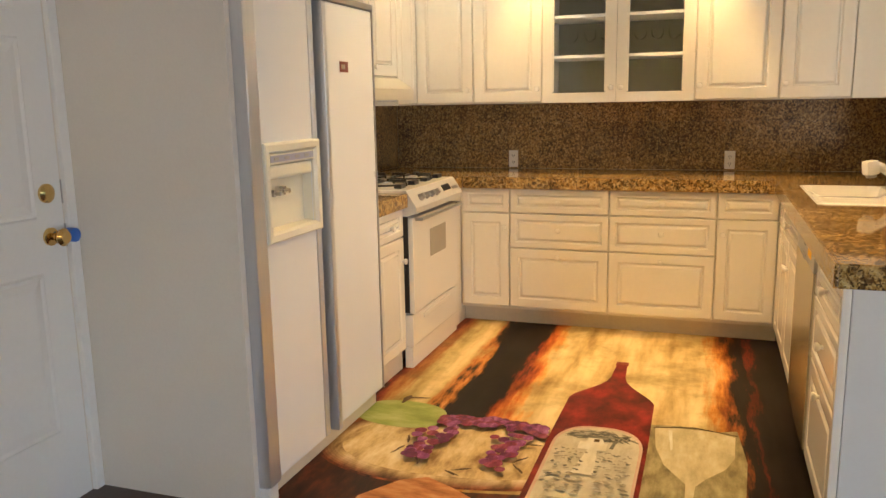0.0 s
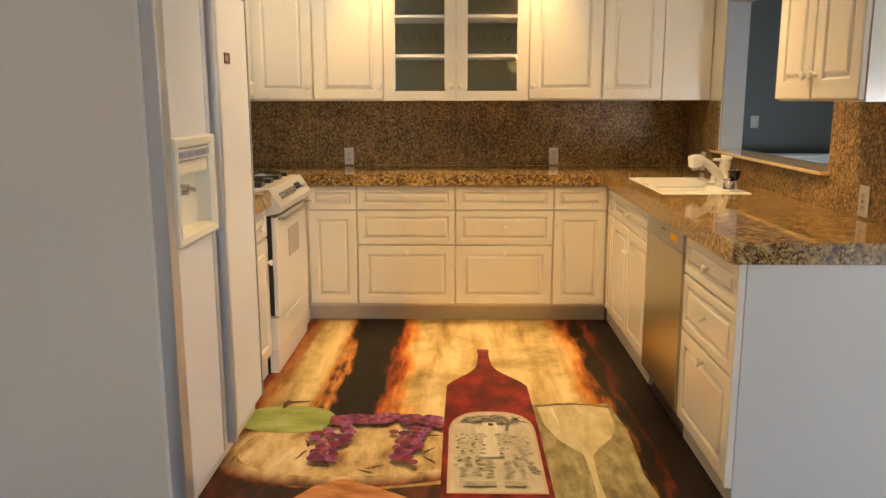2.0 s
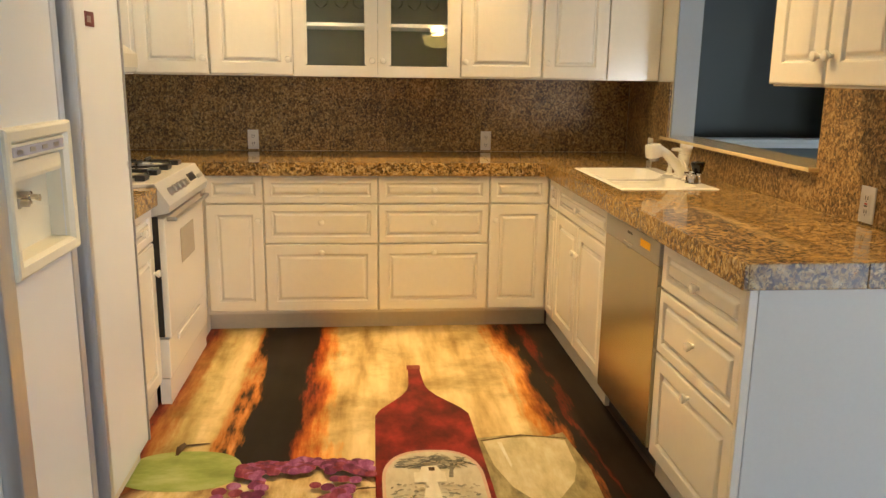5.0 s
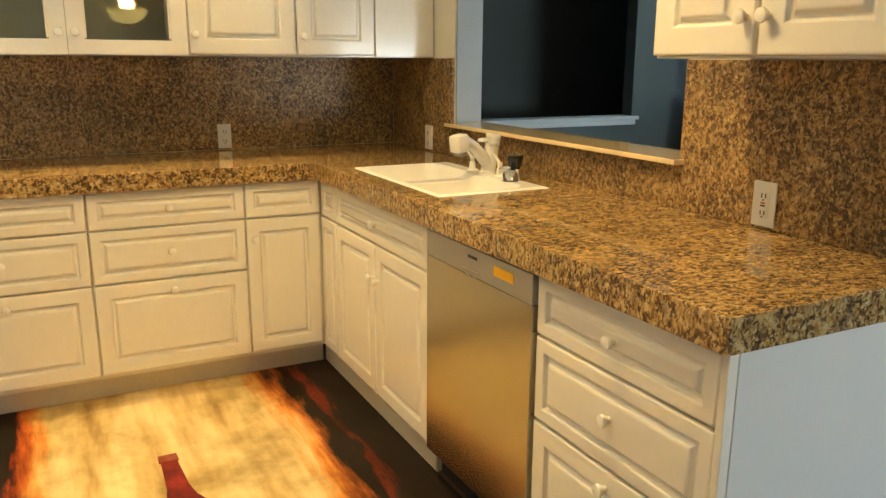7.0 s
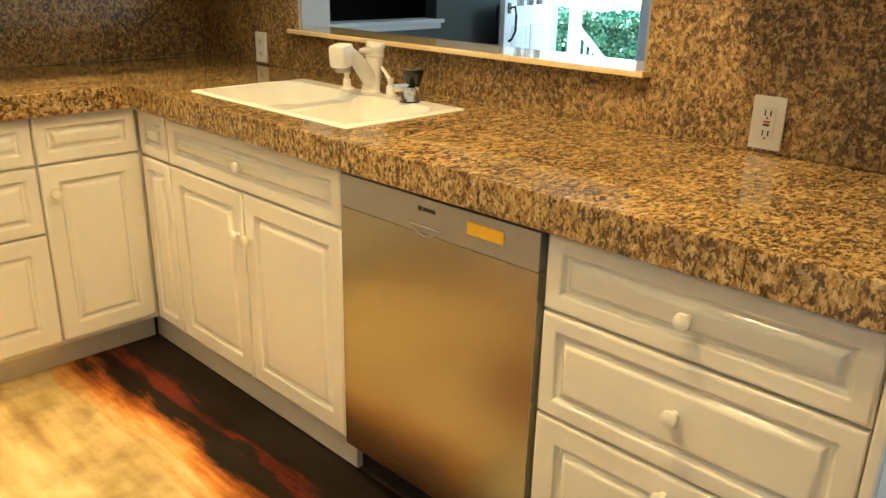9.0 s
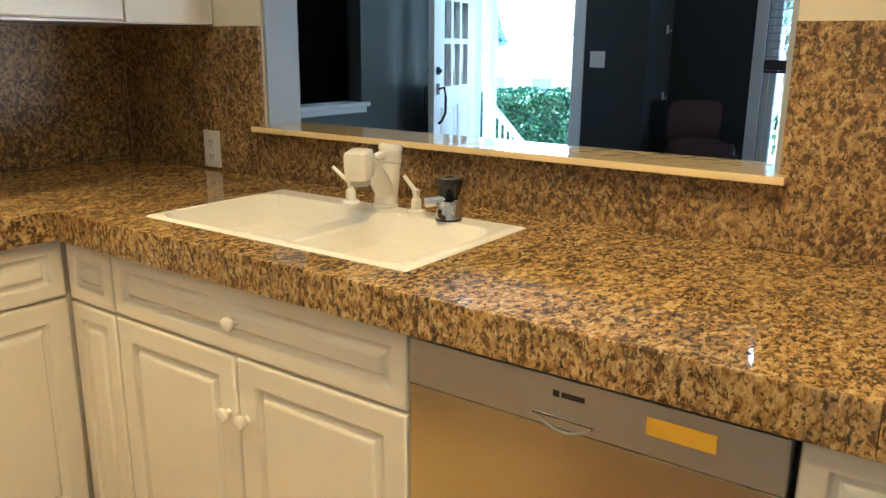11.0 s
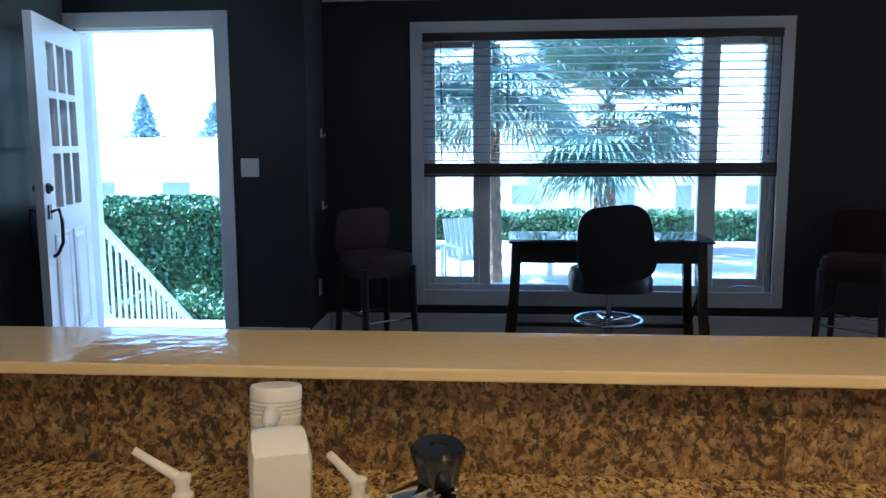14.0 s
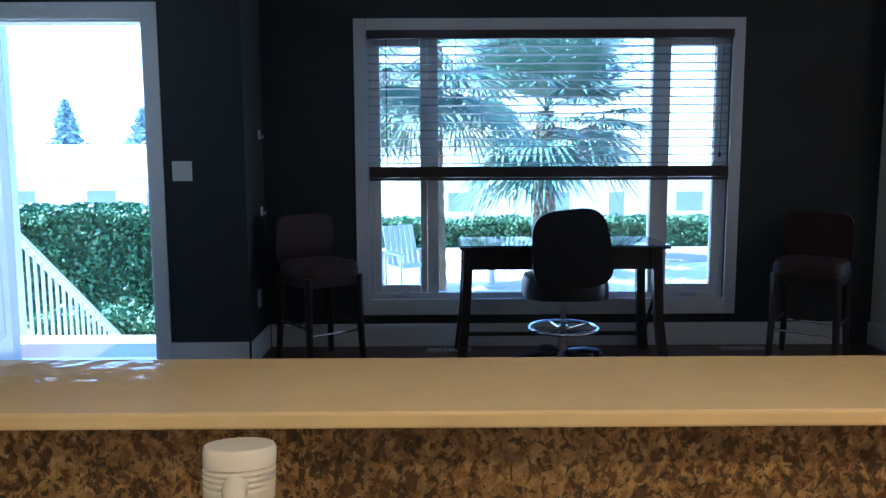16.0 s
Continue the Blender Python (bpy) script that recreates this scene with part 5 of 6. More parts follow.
for q in ((2.797, 2.835, 0.302, 2.083), (5.145, 5.183, 0.302, 2.083), (2.836, 5.144, 2.045, 2.083), (2.836, 5.144, 0.302, 0.36), (3.225, 3.30, 0.361, 2.044), (4.715, 4.79, 0.361, 2.044)):
    part("window_frame", box(F0, F1, q[0], q[1], q[2], q[3], 0.003), M_WHITE, win)
for a, b in ((2.836, 3.224), (4.791, 5.144)):
    for q in ((a, a + 0.045, 0.362, 2.043), (b - 0.045, b, 0.362, 2.043), (a + 0.046, b - 0.046, 0.362, 0.41), (a + 0.046, b - 0.046, 1.995, 2.043)):
        part("sash", box(F0 + 0.012, F1 - 0.015, q[0] + 0.001, q[1] - 0.001, q[2], q[3], 0.003), M_WHITE, win)
    mid = (a + b) / 2
    crank = part("crank_handle", box(F0 - 0.03, F0 - 0.001, mid - 0.05, mid + 0.05, 0.335, 0.352, 0.004), M_ALU, win, "grey casement crank")
    part("crank_arm", tube([(F0 - 0.02, mid + 0.02, 0.352), (F0 - 0.04, mid - 0.02, 0.368), (F0 - 0.045, mid - 0.06, 0.366)], 0.006, 8), M_ALU, crank, smooth=True)
for a, b, c, d in ((2.88, 3.18, 0.409, 1.996), (3.299, 4.716, 0.36, 2.045), (4.835, 5.10, 0.409, 1.996)):
    p = part("pane", box(WX + 0.068, WX + 0.074, a, b, c, d), M_GLASS, win, "clear glass pane")
    p.visible_shadow = False


def blind(name_label, x, y0, y1, ztop, zbot, n, stack, tapes):
    """A wooden venetian blind lowered part of the way, its spare slats stacked below."""
    b = thing("venetian_blind", pose(x, y0, 0), name_label, "blind")
    w = y1 - y0
    part("headrail", box(-0.03, 0.03, 0, w, ztop - 0.055, ztop, 0.004), M_SLAT, b)
    # open slats carry the sky light in their paler colour
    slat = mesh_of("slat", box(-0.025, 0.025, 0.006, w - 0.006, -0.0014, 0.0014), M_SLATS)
    # stacked slats use the darker wood, room-side shade included
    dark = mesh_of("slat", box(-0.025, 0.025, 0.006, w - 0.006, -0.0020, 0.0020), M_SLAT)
    z0, z1 = zbot + stack, ztop - 0.075
    for i in range(n):
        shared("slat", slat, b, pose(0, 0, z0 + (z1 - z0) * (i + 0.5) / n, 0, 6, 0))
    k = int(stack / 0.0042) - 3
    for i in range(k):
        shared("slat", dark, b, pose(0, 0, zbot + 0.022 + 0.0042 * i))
    part("bottom_rail", box(-0.026, 0.026, 0.006, w - 0.006, zbot, zbot + 0.018, 0.003), M_SLAT, b)
    for y in tapes:
        for xx in (-0.027, 0.025):
            part("ladder_tape", box(xx, xx + 0.002, y - y0 - 0.0015, y - y0 + 0.0015, zbot + 0.018, ztop - 0.055), M_SLAT, b)
    return b


bl = blind("dark wooden venetian blind lowered half-way over the window", WX - 0.045, 2.812, 5.172, 2.082, 1.12, 15, 0.085, (2.93, 3.40, 4.6, 5.05))
part("pull_cord", tube([(-0.035, 0.07, 2.03), (-0.035, 0.072, 1.3)], 0.002, 6), M_BLACK, bl)
part("cord_tassel", lathe([(0.006, 0), (0.010, 0.02), (0.004, 0.035)], 10, pose(-0.035, 0.072, 1.265)), M_BLACK, bl, smooth=True)

# window of the next room
w2 = thing("window_2", pose(0, 0, 0), "white-framed window of the next room", "window", kind="structure")
for q in ((1.41, 1.495, 0.42, 2.08), (-0.48, -0.40, 0.42, 2.08), (-0.399, 1.409, 2.0, 2.08), (-0.399, 1.409, 0.42, 0.5)):
    part("casing", box(WX - 0.022, WX - 0.001, q[0], q[1], q[2], q[3], 0.004), M_WHITE, w2)
for q in ((1.36, 1.408, 0.502, 1.998), (-0.398, -0.35, 0.502, 1.998), (-0.349, 1.359, 1.95, 1.998), (-0.349, 1.359, 0.502, 0.55), (0.43, 0.48, 0.551, 1.949)):
    part("window_frame", box(F0, F1, q[0], q[1], q[2], q[3], 0.003), M_WHITE, w2)
for a, b in ((-0.351, 0.431), (0.479, 1.361)):
    p = part("pane", box(WX + 0.068, WX + 0.074, a, b, 0.549, 1.951), M_GLASS, w2, "clear glass pane")
    p.visible_shadow = False
blind("dark wooden venetian blind raised high", WX - 0.045, -0.39, 1.395, 1.99, 1.68, 4, 0.16, (0.0, 0.9))

# ---- furniture of the far room ----
desk = thing("desk", pose(5.70, 3.97, 0), "dark wooden desk with glass top in front of the window", "desk")
part("frame_rail", box(-0.20, -0.17, -0.56, 0.56, 0.60, 0.725, 0.004), M_ESPRESSO, desk)
part("frame_rail", box(0.20, 0.23, -0.56, 0.56, 0.66, 0.725, 0.004), M_ESPRESSO, desk)
for y in (-0.575, 0.555):
    part("side_rail", box(-0.2, 0.23, y, y + 0.02, 0.66, 0.725, 0.003), M_ESPRESSO, desk)
    for x, s in ((-0.185, -1), (0.215, 1)):
        bm = bmesh.new()
        c = y + 0.01
        rows = []
        for z, dx, dy, hw in ((0.0, 0.05 * s, 0.05 if y > 0 else -0.05, 0.030), (0.30, 0.015 * s, 0.02 if y > 0 else -0.02, 0.026), (0.725, 0, 0, 0.030)):
            rows.append([bm.verts.new((x + dx + a * hw, c + dy + b_ * hw, z)) for a, b_ in ((-1, -1), (1, -1), (1, 1), (-1, 1))])
        for r0, r1 in zip(rows, rows[1:]):
            for i in range(4):
                bm.faces.new((r0[i], r0[(i + 1) % 4], r1[(i + 1) % 4], r1[i]))
        bm.faces.new(rows[0][::-1]), bm.faces.new(rows[-1])
        part("leg", bm, M_ESPRESSO, desk, smooth=True)
part("stretcher", box(0.20, 0.23, -0.6, 0.6, 0.10, 0.125, 0.004), M_ESPRESSO, desk)
part("brace", tube([(-0.16, -0.60, 0.70), (0.02, -0.62, 0.40), (0.20, -0.60, 0.12)], 0.012, 8), M_BLACK, desk, smooth=True)
part("tabletop", box(-0.24, 0.27, -0.64, 0.62, 0.727, 0.742, 0.003), M_BLACK, desk, "black edged desk top")
part("glass_top", box(-0.235, 0.265, -0.635, 0.615, 0.7425, 0.7505, 0.002), M_SMOKE, desk, "smoked glass plate")
oc = thing("office_chair", pose(5.28, 3.97, 0, 0, 0, 0), "black drafting chair with chrome foot ring", "chair")


def pad(rx, rz, thick, power=3.2, n=28, bulge=0.4, taper=0.0):
    """A cushion: a rounded-square outline swept into a lens."""
    bm = bmesh.new()
    rings = []
    for k, t in ((1.0, -0.5), (1.0, 0.0), (0.94, 0.38), (0.75, 0.5)):
        ring = []
        for i in range(n):
            a = 2 * math.pi * i / n
            c, s = math.cos(a), math.sin(a)
            u, v = math.copysign(abs(c) ** (2 / power), c), math.copysign(abs(s) ** (2 / power), s)
            ring.append(bm.verts.new((u * rx * k * (1 - taper * v), t * thick, v * rz * k)))
        rings.append(ring)
    for a, b in zip(rings, rings[1:]):
        for i in range(n):
            bm.faces.new((a[i], a[(i + 1) % n], b[(i + 1) % n], b[i]))
    bm.faces.new(rings[0][::-1]), bm.faces.new(rings[-1])
    return bm


back = part("backrest", pad(0.222, 0.225, 0.09, 3.9, 36, 0.4, 0.07), M_BLKLEATHER, oc, m=pose(-0.06, 0, 0.760, 0, -6, -90), smooth=True)
seat = part("seat", pad(0.25, 0.245, 0.13, 3.2), M_BLKLEATHER, oc, m=pose(0.15, 0, 0.528, 90, 0, 90), smooth=True)
part("back_bracket", tube([(0.10, 0, 0.472), (0.0, 0, 0.475), (-0.035, 0, 0.52), (-0.05, 0, 0.64)], 0.02, 8), M_BLACK, oc, smooth=True)
part("seat_plate", box(0.06, 0.28, -0.09, 0.09, 0.455, 0.485, 0.006), M_BLACK, oc)
part("gas_column", lathe([(0.030, 0.08), (0.030, 0.27), (0.018, 0.275), (0.018, 0.456)], 18, pose(0.17, 0, 0)), M_CHROME, oc, smooth=True)
part("foot_ring", tube([(0.17 + 0.205 * math.cos(i * math.pi / 20), 0.205 * math.sin(i * math.pi / 20), 0.255) for i in range(41)], 0.011, 10), M_CHROME, oc, "chrome foot ring", smooth=True)
for i in range(5):
    a = i * 2 * math.pi / 5 + 0.3
    part("ring_spoke", tube([(0.17, 0, 0.245), (0.17 + 0.2 * math.cos(a), 0.2 * math.sin(a), 0.255)], 0.008, 8), M_CHROME, oc, smooth=True)
    leg = part("base_leg", tube([(0.17, 0, 0.105), (0.17 + 0.16 * math.cos(a), 0.16 * math.sin(a), 0.095), (0.17 + 0.31 * math.cos(a), 0.31 * math.sin(a), 0.065)], 0.02, 8, None, [0.024, 0.02, 0.015]), M_BLACK, oc, smooth=True)
    part("castor", lathe([(0.006, -0.02), (0.027, -0.018), (0.027, 0.018), (0.006, 0.02)], 14, pose(0.17 + 0.31 * math.cos(a), 0.31 * math.sin(a), 0.0275, 90, 0, math.degrees(a) + 90)), M_BLACK, leg, smooth=True)


def bar_stool(m, label):
    s = thing("bar_stool", m, label, "stool", "leather stools beside the window")
    part("seat", pad(0.205, 0.205, 0.085, 4.5), M_LEATHER, s, "brown leather seat cushion", m=pose(0, 0, 0.605, 90, 0, 0), smooth=True)
    part("backrest", pad(0.20, 0.16, 0.06, 5.5), M_LEATHER, s, "brown leather back", m=pose(0, 0.20, 0.765, 8, 0, 0), smooth=True)
    part("apron", box(-0.19, 0.19, -0.19, 0.19, 0.50, 0.563, 0.006), M_ESPRESSO, s)
    for x in (-0.175, 0.175):
        for y in (-0.175, 0.175):
            part("leg", tube([(x, y, 0.565), (x * 1.02, y * 1.04, 0.3), (x * 1.08, y * 1.15, 0.0)], 0.022, 6, None, [0.027, 0.023, 0.018]), M_ESPRESSO, s)
    for y in (-0.187, 0.187):
        part("footrest", tube([(-0.18, y, 0.215), (0.18, y, 0.215)], 0.008, 8), M_CHROME, s, "thin metal footrest bar", smooth=True)
    for x in (-0.182, 0.182):
        part("stretcher", tube([(x, -0.18, 0.26), (x, 0.18, 0.26)], 0.009, 8), M_ESPRESSO, s)
    return s


st = bar_stool(pose(5.66, 5.46, 0, 0, 0, -52), "brown leather bar stool with dark wooden legs in the corner")
bar_stool(pose(5.60, 2.42, 0, 0, 0, -125), "brown leather bar stool with dark wooden legs beside the column")

for y0, y1 in ((4.50, 4.80), (2.55, 2.85)):
    v = thing("floor_vent", pose(5.88, y0, 0), "metal floor register below the window", "floor vent", "floor registers")
    part("vent_frame", box(0, 0.10, 0, 0.30, 0.0003, 0.004, 0.001), M_STEEL_D, v)
    for i in range(9):
        part("slat", box(0.012, 0.088, 0.02 + 0.03 * i, 0.036 + 0.03 * i, 0.0045, 0.006), M_ALU, v)
for z in (1.42, 0.93):
    h = thing("wall_hook", pose(5.92, 5.869, z), "small pale wall hook in the corner", "hook", "small wall hooks")
    part("hook_plate", box(-0.012, 0.012, -0.012, 0, -0.03, 0.03, 0.003), M_OUTLET, h)
    part("hook_arm", tube([(0, -0.012, -0.01), (0, -0.03, -0.02), (0, -0.034, 0.0)], 0.004, 8), M_OUTLET, h, smooth=True)

sofa = thing("sofa", pose(5.22, 0.64, 0), "dark leather sofa in the next room", "sofa")
part("seat_base", box(-0.45, 0.40, -0.95, 0.95, 0.08, 0.42, 0.04), M_BLKLEATHER, sofa, smooth=True)
part("backrest", box(0.18, 0.45, -0.95, 0.95, 0.421, 0.90, 0.07), M_BLKLEATHER, sofa, smooth=True)
for y in (-0.96, 0.76):
    part("armrest", box(-0.45, 0.17, y, y + 0.2, 0.421, 0.66, 0.06), M_BLKLEATHER, sofa, smooth=True)
for y in (-0.37, 0.2):
    part("seat_cushion", box(-0.43, 0.17, y - 0.37, y + 0.19, 0.421, 0.53, 0.03), M_BLKLEATHER, sofa, smooth=True)
for x in (-0.4, 0.35):
    for y in (-0.88, 0.88):
        part("foot", lathe([(0.02, 0), (0.03, 0.08)], 12, pose(x, y, 0)), M_ESPRESSO, sofa)

for x, y in ((4.9, 4.75), (4.56, 6.75)):
    d = thing("downlight", pose(x, y, CEIL), "small recessed ceiling downlight, switched on", "ceiling light", "recessed downlights")
    part("trim_ring", lathe([(0.06, -0.001), (0.06, -0.006), (0.045, -0.008), (0.043, -0.001)], 28), M_WHITE, d, smooth=True)
    part("bulb", lathe([(0.04, -0.0012), (0.04, -0.004), (0.015, -0.006)], 24), glow("small_lamp_glow", (1.0, 0.93, 0.82), 14), d, "glowing bulb")

lamp("entry_downlight_lamp", "SPOT", 0.9, look((4.56, 6.75, CEIL - 0.02), (4.56, 6.75, 0)), (1.0, 0.93, 0.82), spot=140, blend=0.6, radius=0.04)

pend = thing("pendant_lamp", pose(0.86, -0.1, CEIL), "hanging glass bowl pendant lamp, lit", "pendant lamp")
part("canopy", lathe([(0.06, -0.001), (0.06, -0.02), (0.01, -0.03)], 20), M_BRASS, pend, smooth=True)
part("rod", tube([(0, 0, -0.03), (0, 0, -0.52)], 0.006, 8), M_BRASS, pend)
for i in range(3):
    a = i * 2.094
    part("chain", tube([(0, 0, -0.50), (0.2 * math.cos(a), 0.2 * math.sin(a), -0.62)], 0.003, 6), M_BRASS, pend)
part("bowl", lathe([(0.02, -0.76), (0.10, -0.745), (0.17, -0.70), (0.21, -0.62), (0.203, -0.62), (0.16, -0.69), (0.09, -0.735), (0.015, -0.75)], 32), glow("bowl_glow", (1.0, 0.62, 0.14), 0.55), pend, "glowing amber glass bowl", smooth=True)
lamp("pendant_light", "POINT", 2.5, pose(0.86, -0.1, CEIL - 0.56), WARM, radius=0.08)

# ---- outside ----
GZ = -0.8
M_GROUND = paint("dry_lawn_and_gravel", (0.30, 0.28, 0.19), 0.9, 0.25, 0.6, 12, 0.3)
M_PAVE = paint("pale_concrete", (0.55, 0.53, 0.48), 0.85, 0.12, 1.5, 30, 0.1)
M_LEAF = paint("hedge_leaf_green", (0.07, 0.15, 0.065), 0.5, 0.5, 5, 40, 0)
M_FROND = paint("palm_frond_green", (0.12, 0.20, 0.15), 0.45, 0.4, 4, 30, 0)
# far trees paled towards blue-grey: haze put into the leaf colour
M_FARLEAF = paint("hazy_distant_tree_green", (0.33, 0.42, 0.43), 0.7, 0.3, 2, 20, 0)
M_BARK = paint("palm_bark_brown", (0.16, 0.12, 0.08), 0.9, 0.35, 8, 40, 0.5)
M_HOUSE = paint("pale_house_render", (0.66, 0.62, 0.54), 0.85, 0.06, 0.8, 12, 0.05)
M_ROOF = paint("grey_roof_shingle", (0.30, 0.29, 0.28), 0.85, 0.2, 2, 14, 0.2)
M_PANE = paint("house_window_glass", (0.24, 0.29, 0.34), 0.1, 0.1, 2, 14, 0)
LOW, FAR = -1.9, -3.0


def sheet(profile, y0, y1, lift=0.0):
    """A ground sheet with the given (x, z) profile."""
    bm = bmesh.new()
    rows = [(bm.verts.new((x, y0, z + lift)), bm.verts.new((x, y1, z + lift))) for x, z in profile]
    for p, q in zip(rows, rows[1:]):
        bm.faces.new((p[0], q[0], q[1], p[1]))
    return bm


solid("ground", sheet([(-700, GZ), (19.6, GZ), (24.5, LOW), (32, LOW), (38, FAR), (900, FAR)], -700, 700), M_GROUND, "dry pale lawn and gravel front garden", "ground", "structure")
solid("pavement", box(11.0, 15.5, -2.0, 6.2, GZ, GZ + 0.03), M_PAVE, "pale concrete patio", "pavement", "structure")
solid("road", box(25, 31.5, -300, 300, LOW, LOW + 0.02), paint("asphalt", (0.07, 0.07, 0.07), 0.9, 0.2, 1, 20, 0.1), "grey asphalt street", "road", "structure")
porch = thing("porch", pose(0, 0, 0), "white porch landing with steps and railing", "porch", kind="structure")
part("landing", box(DX + 0.165, 6.55, 6.2, 8.6, -0.16, -0.03, 0.01), M_PAVE, porch)
for i in range(4):
    part("step", box(6.55 + 0.29 * i, 6.84 + 0.29 * i, 6.2, 8.2, GZ, -0.16 - 0.16 * i, 0.006), M_PAVE, porch)
# white paint turned grey-blue: shade on the balusters put into the colour
M_RAIL = paint("shaded_white_railing_paint", (0.55, 0.58, 0.60), 0.4, 0.03, 3, 40, 0)
rail = thing("stair_railing", pose(0, 0, 0), "white wooden stair railing with square balusters", "railing")
RY = 8.06
p0, p1 = Vector((6.98, RY, 0.70)), Vector((8.85, RY, -0.58))
part("newel_post", box(6.91, 7.01, RY - 0.05, RY + 0.05, -0.32, 2.6, 0.006), M_RAIL, rail, "tall white porch post")
def slope_bar(z_off, h, w):
    bm = bmesh.new()
    rows = [[bm.verts.new((p.x, RY + dy, p.z + z_off + dz)) for dy, dz in ((-w, 0), (w, 0), (w, h), (-w, h))] for p in (p0, p1)]
    for i in range(4):
        bm.faces.new((rows[0][i], rows[0][(i + 1) % 4], rows[1][(i + 1) % 4], rows[1][i]))
    bm.faces.new(rows[0][::-1]), bm.faces.new(rows[1])
    return bm


part("handrail", slope_bar(-0.02, 0.05, 0.035), M_RAIL, rail)
for i in range(16):
    f = (i + 0.7) / 16.4
    x, zt = p0.x + (p1.x - p0.x) * f, p0.z + (p1.z - p0.z) * f
    part("baluster", box(x - 0.011, x + 0.011, RY - 0.011, RY + 0.011, max(GZ, zt - 0.79), zt - 0.015), M_RAIL, rail)


def foliage(name, boxes, count, size, material, label, category, seed, kind=""):
    """Many small leaf quads scattered in boxes of (x0, x1, y0, y1, z0, z1)."""
    r = random.Random(seed)
    vs, fs = [], []
    vol = [(b[1] - b[0]) * (b[3] - b[2]) * (b[5] - b[4]) for b in boxes]
    for b, v in zip(boxes, vol):
        for _ in range(int(count * v / sum(vol))):
            c = Vector((r.uniform(b[0], b[1]), r.uniform(b[2], b[3]), r.uniform(b[4], b[5])))
            c.z += 0.10 * noise.noise(c * 2.2)
            c.x += 0.10 * noise.noise(c * 3.1 + Vector((5, 0, 0)))
            e = Euler((r.uniform(0, 6.28), r.uniform(0, 6.28), r.uniform(0, 6.28))).to_matrix()
            s = size * r.uniform(0.6, 1.4)
            k = len(vs)
            vs.extend(tuple(c + e @ Vector(q) * s) for q in ((-0.5, 0, 0), (0, 0.8, 0.1), (0.5, 0, 0), (0, -0.8, 0.1)))
            fs.append((k, k + 1, k + 2, k + 3))
    me = bpy.data.meshes.new(name)
    me.from_pydata(vs, [], fs)
    me.materials.append(material)
    return me


def hedge(x0, x1, y0, y1, h, count, size, label, seed):
    b = [(x0, x1, y0, y1, GZ + h - 0.16, GZ + h), (x0, x0 + 0.16, y0, y1, GZ, GZ + h), (x0, x1, y0, y0 + 0.16, GZ, GZ + h), (x0, x1, y1 - 0.16, y1, GZ, GZ + h)]
    hd = thing("hedge", pose(0, 0, 0), label, "hedge", "clipped hedges")
    ob = new("leaves", foliage("leaves", b, count, size, M_LEAF, "", "", seed))
    ob.parent = hd
    tagged(ob, kind="stuff")
    # added filler box, coloured as the shade behind the outer leaves
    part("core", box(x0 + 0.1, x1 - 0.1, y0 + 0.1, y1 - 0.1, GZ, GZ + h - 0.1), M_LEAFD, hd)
    return hd


# leaf green darkened to paint the shade inside the hedge
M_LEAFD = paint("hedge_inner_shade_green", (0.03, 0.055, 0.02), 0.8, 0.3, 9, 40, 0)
hedge(10.6, 11.8, 7.95, 12.0, 1.40, 26000, 0.04, "tall clipped green hedge beside the porch", 1)
hedge(9.2, 10.0, 7.7, 9.2, 0.35, 4500, 0.035, "low flowering border in front of the hedge", 2)
hedge(18.2, 19.2, -6.0, 7.6, 0.62, 18000, 0.055, "low clipped green garden hedge", 3)
hedge(16.5, 17.0, 6.3, 7.4, 0.8, 1500, 0.09, "rounded green garden shrub", 4)
hedge(8.2, 9.0, 0.2, 1.05, 1.3, 2600, 0.08, "leafy green shrub outside the window", 5)
hedge(8.6, 9.6, -2.2, 1.6, 2.3, 7000, 0.09, "tall green shrubs outside the next room", 6)


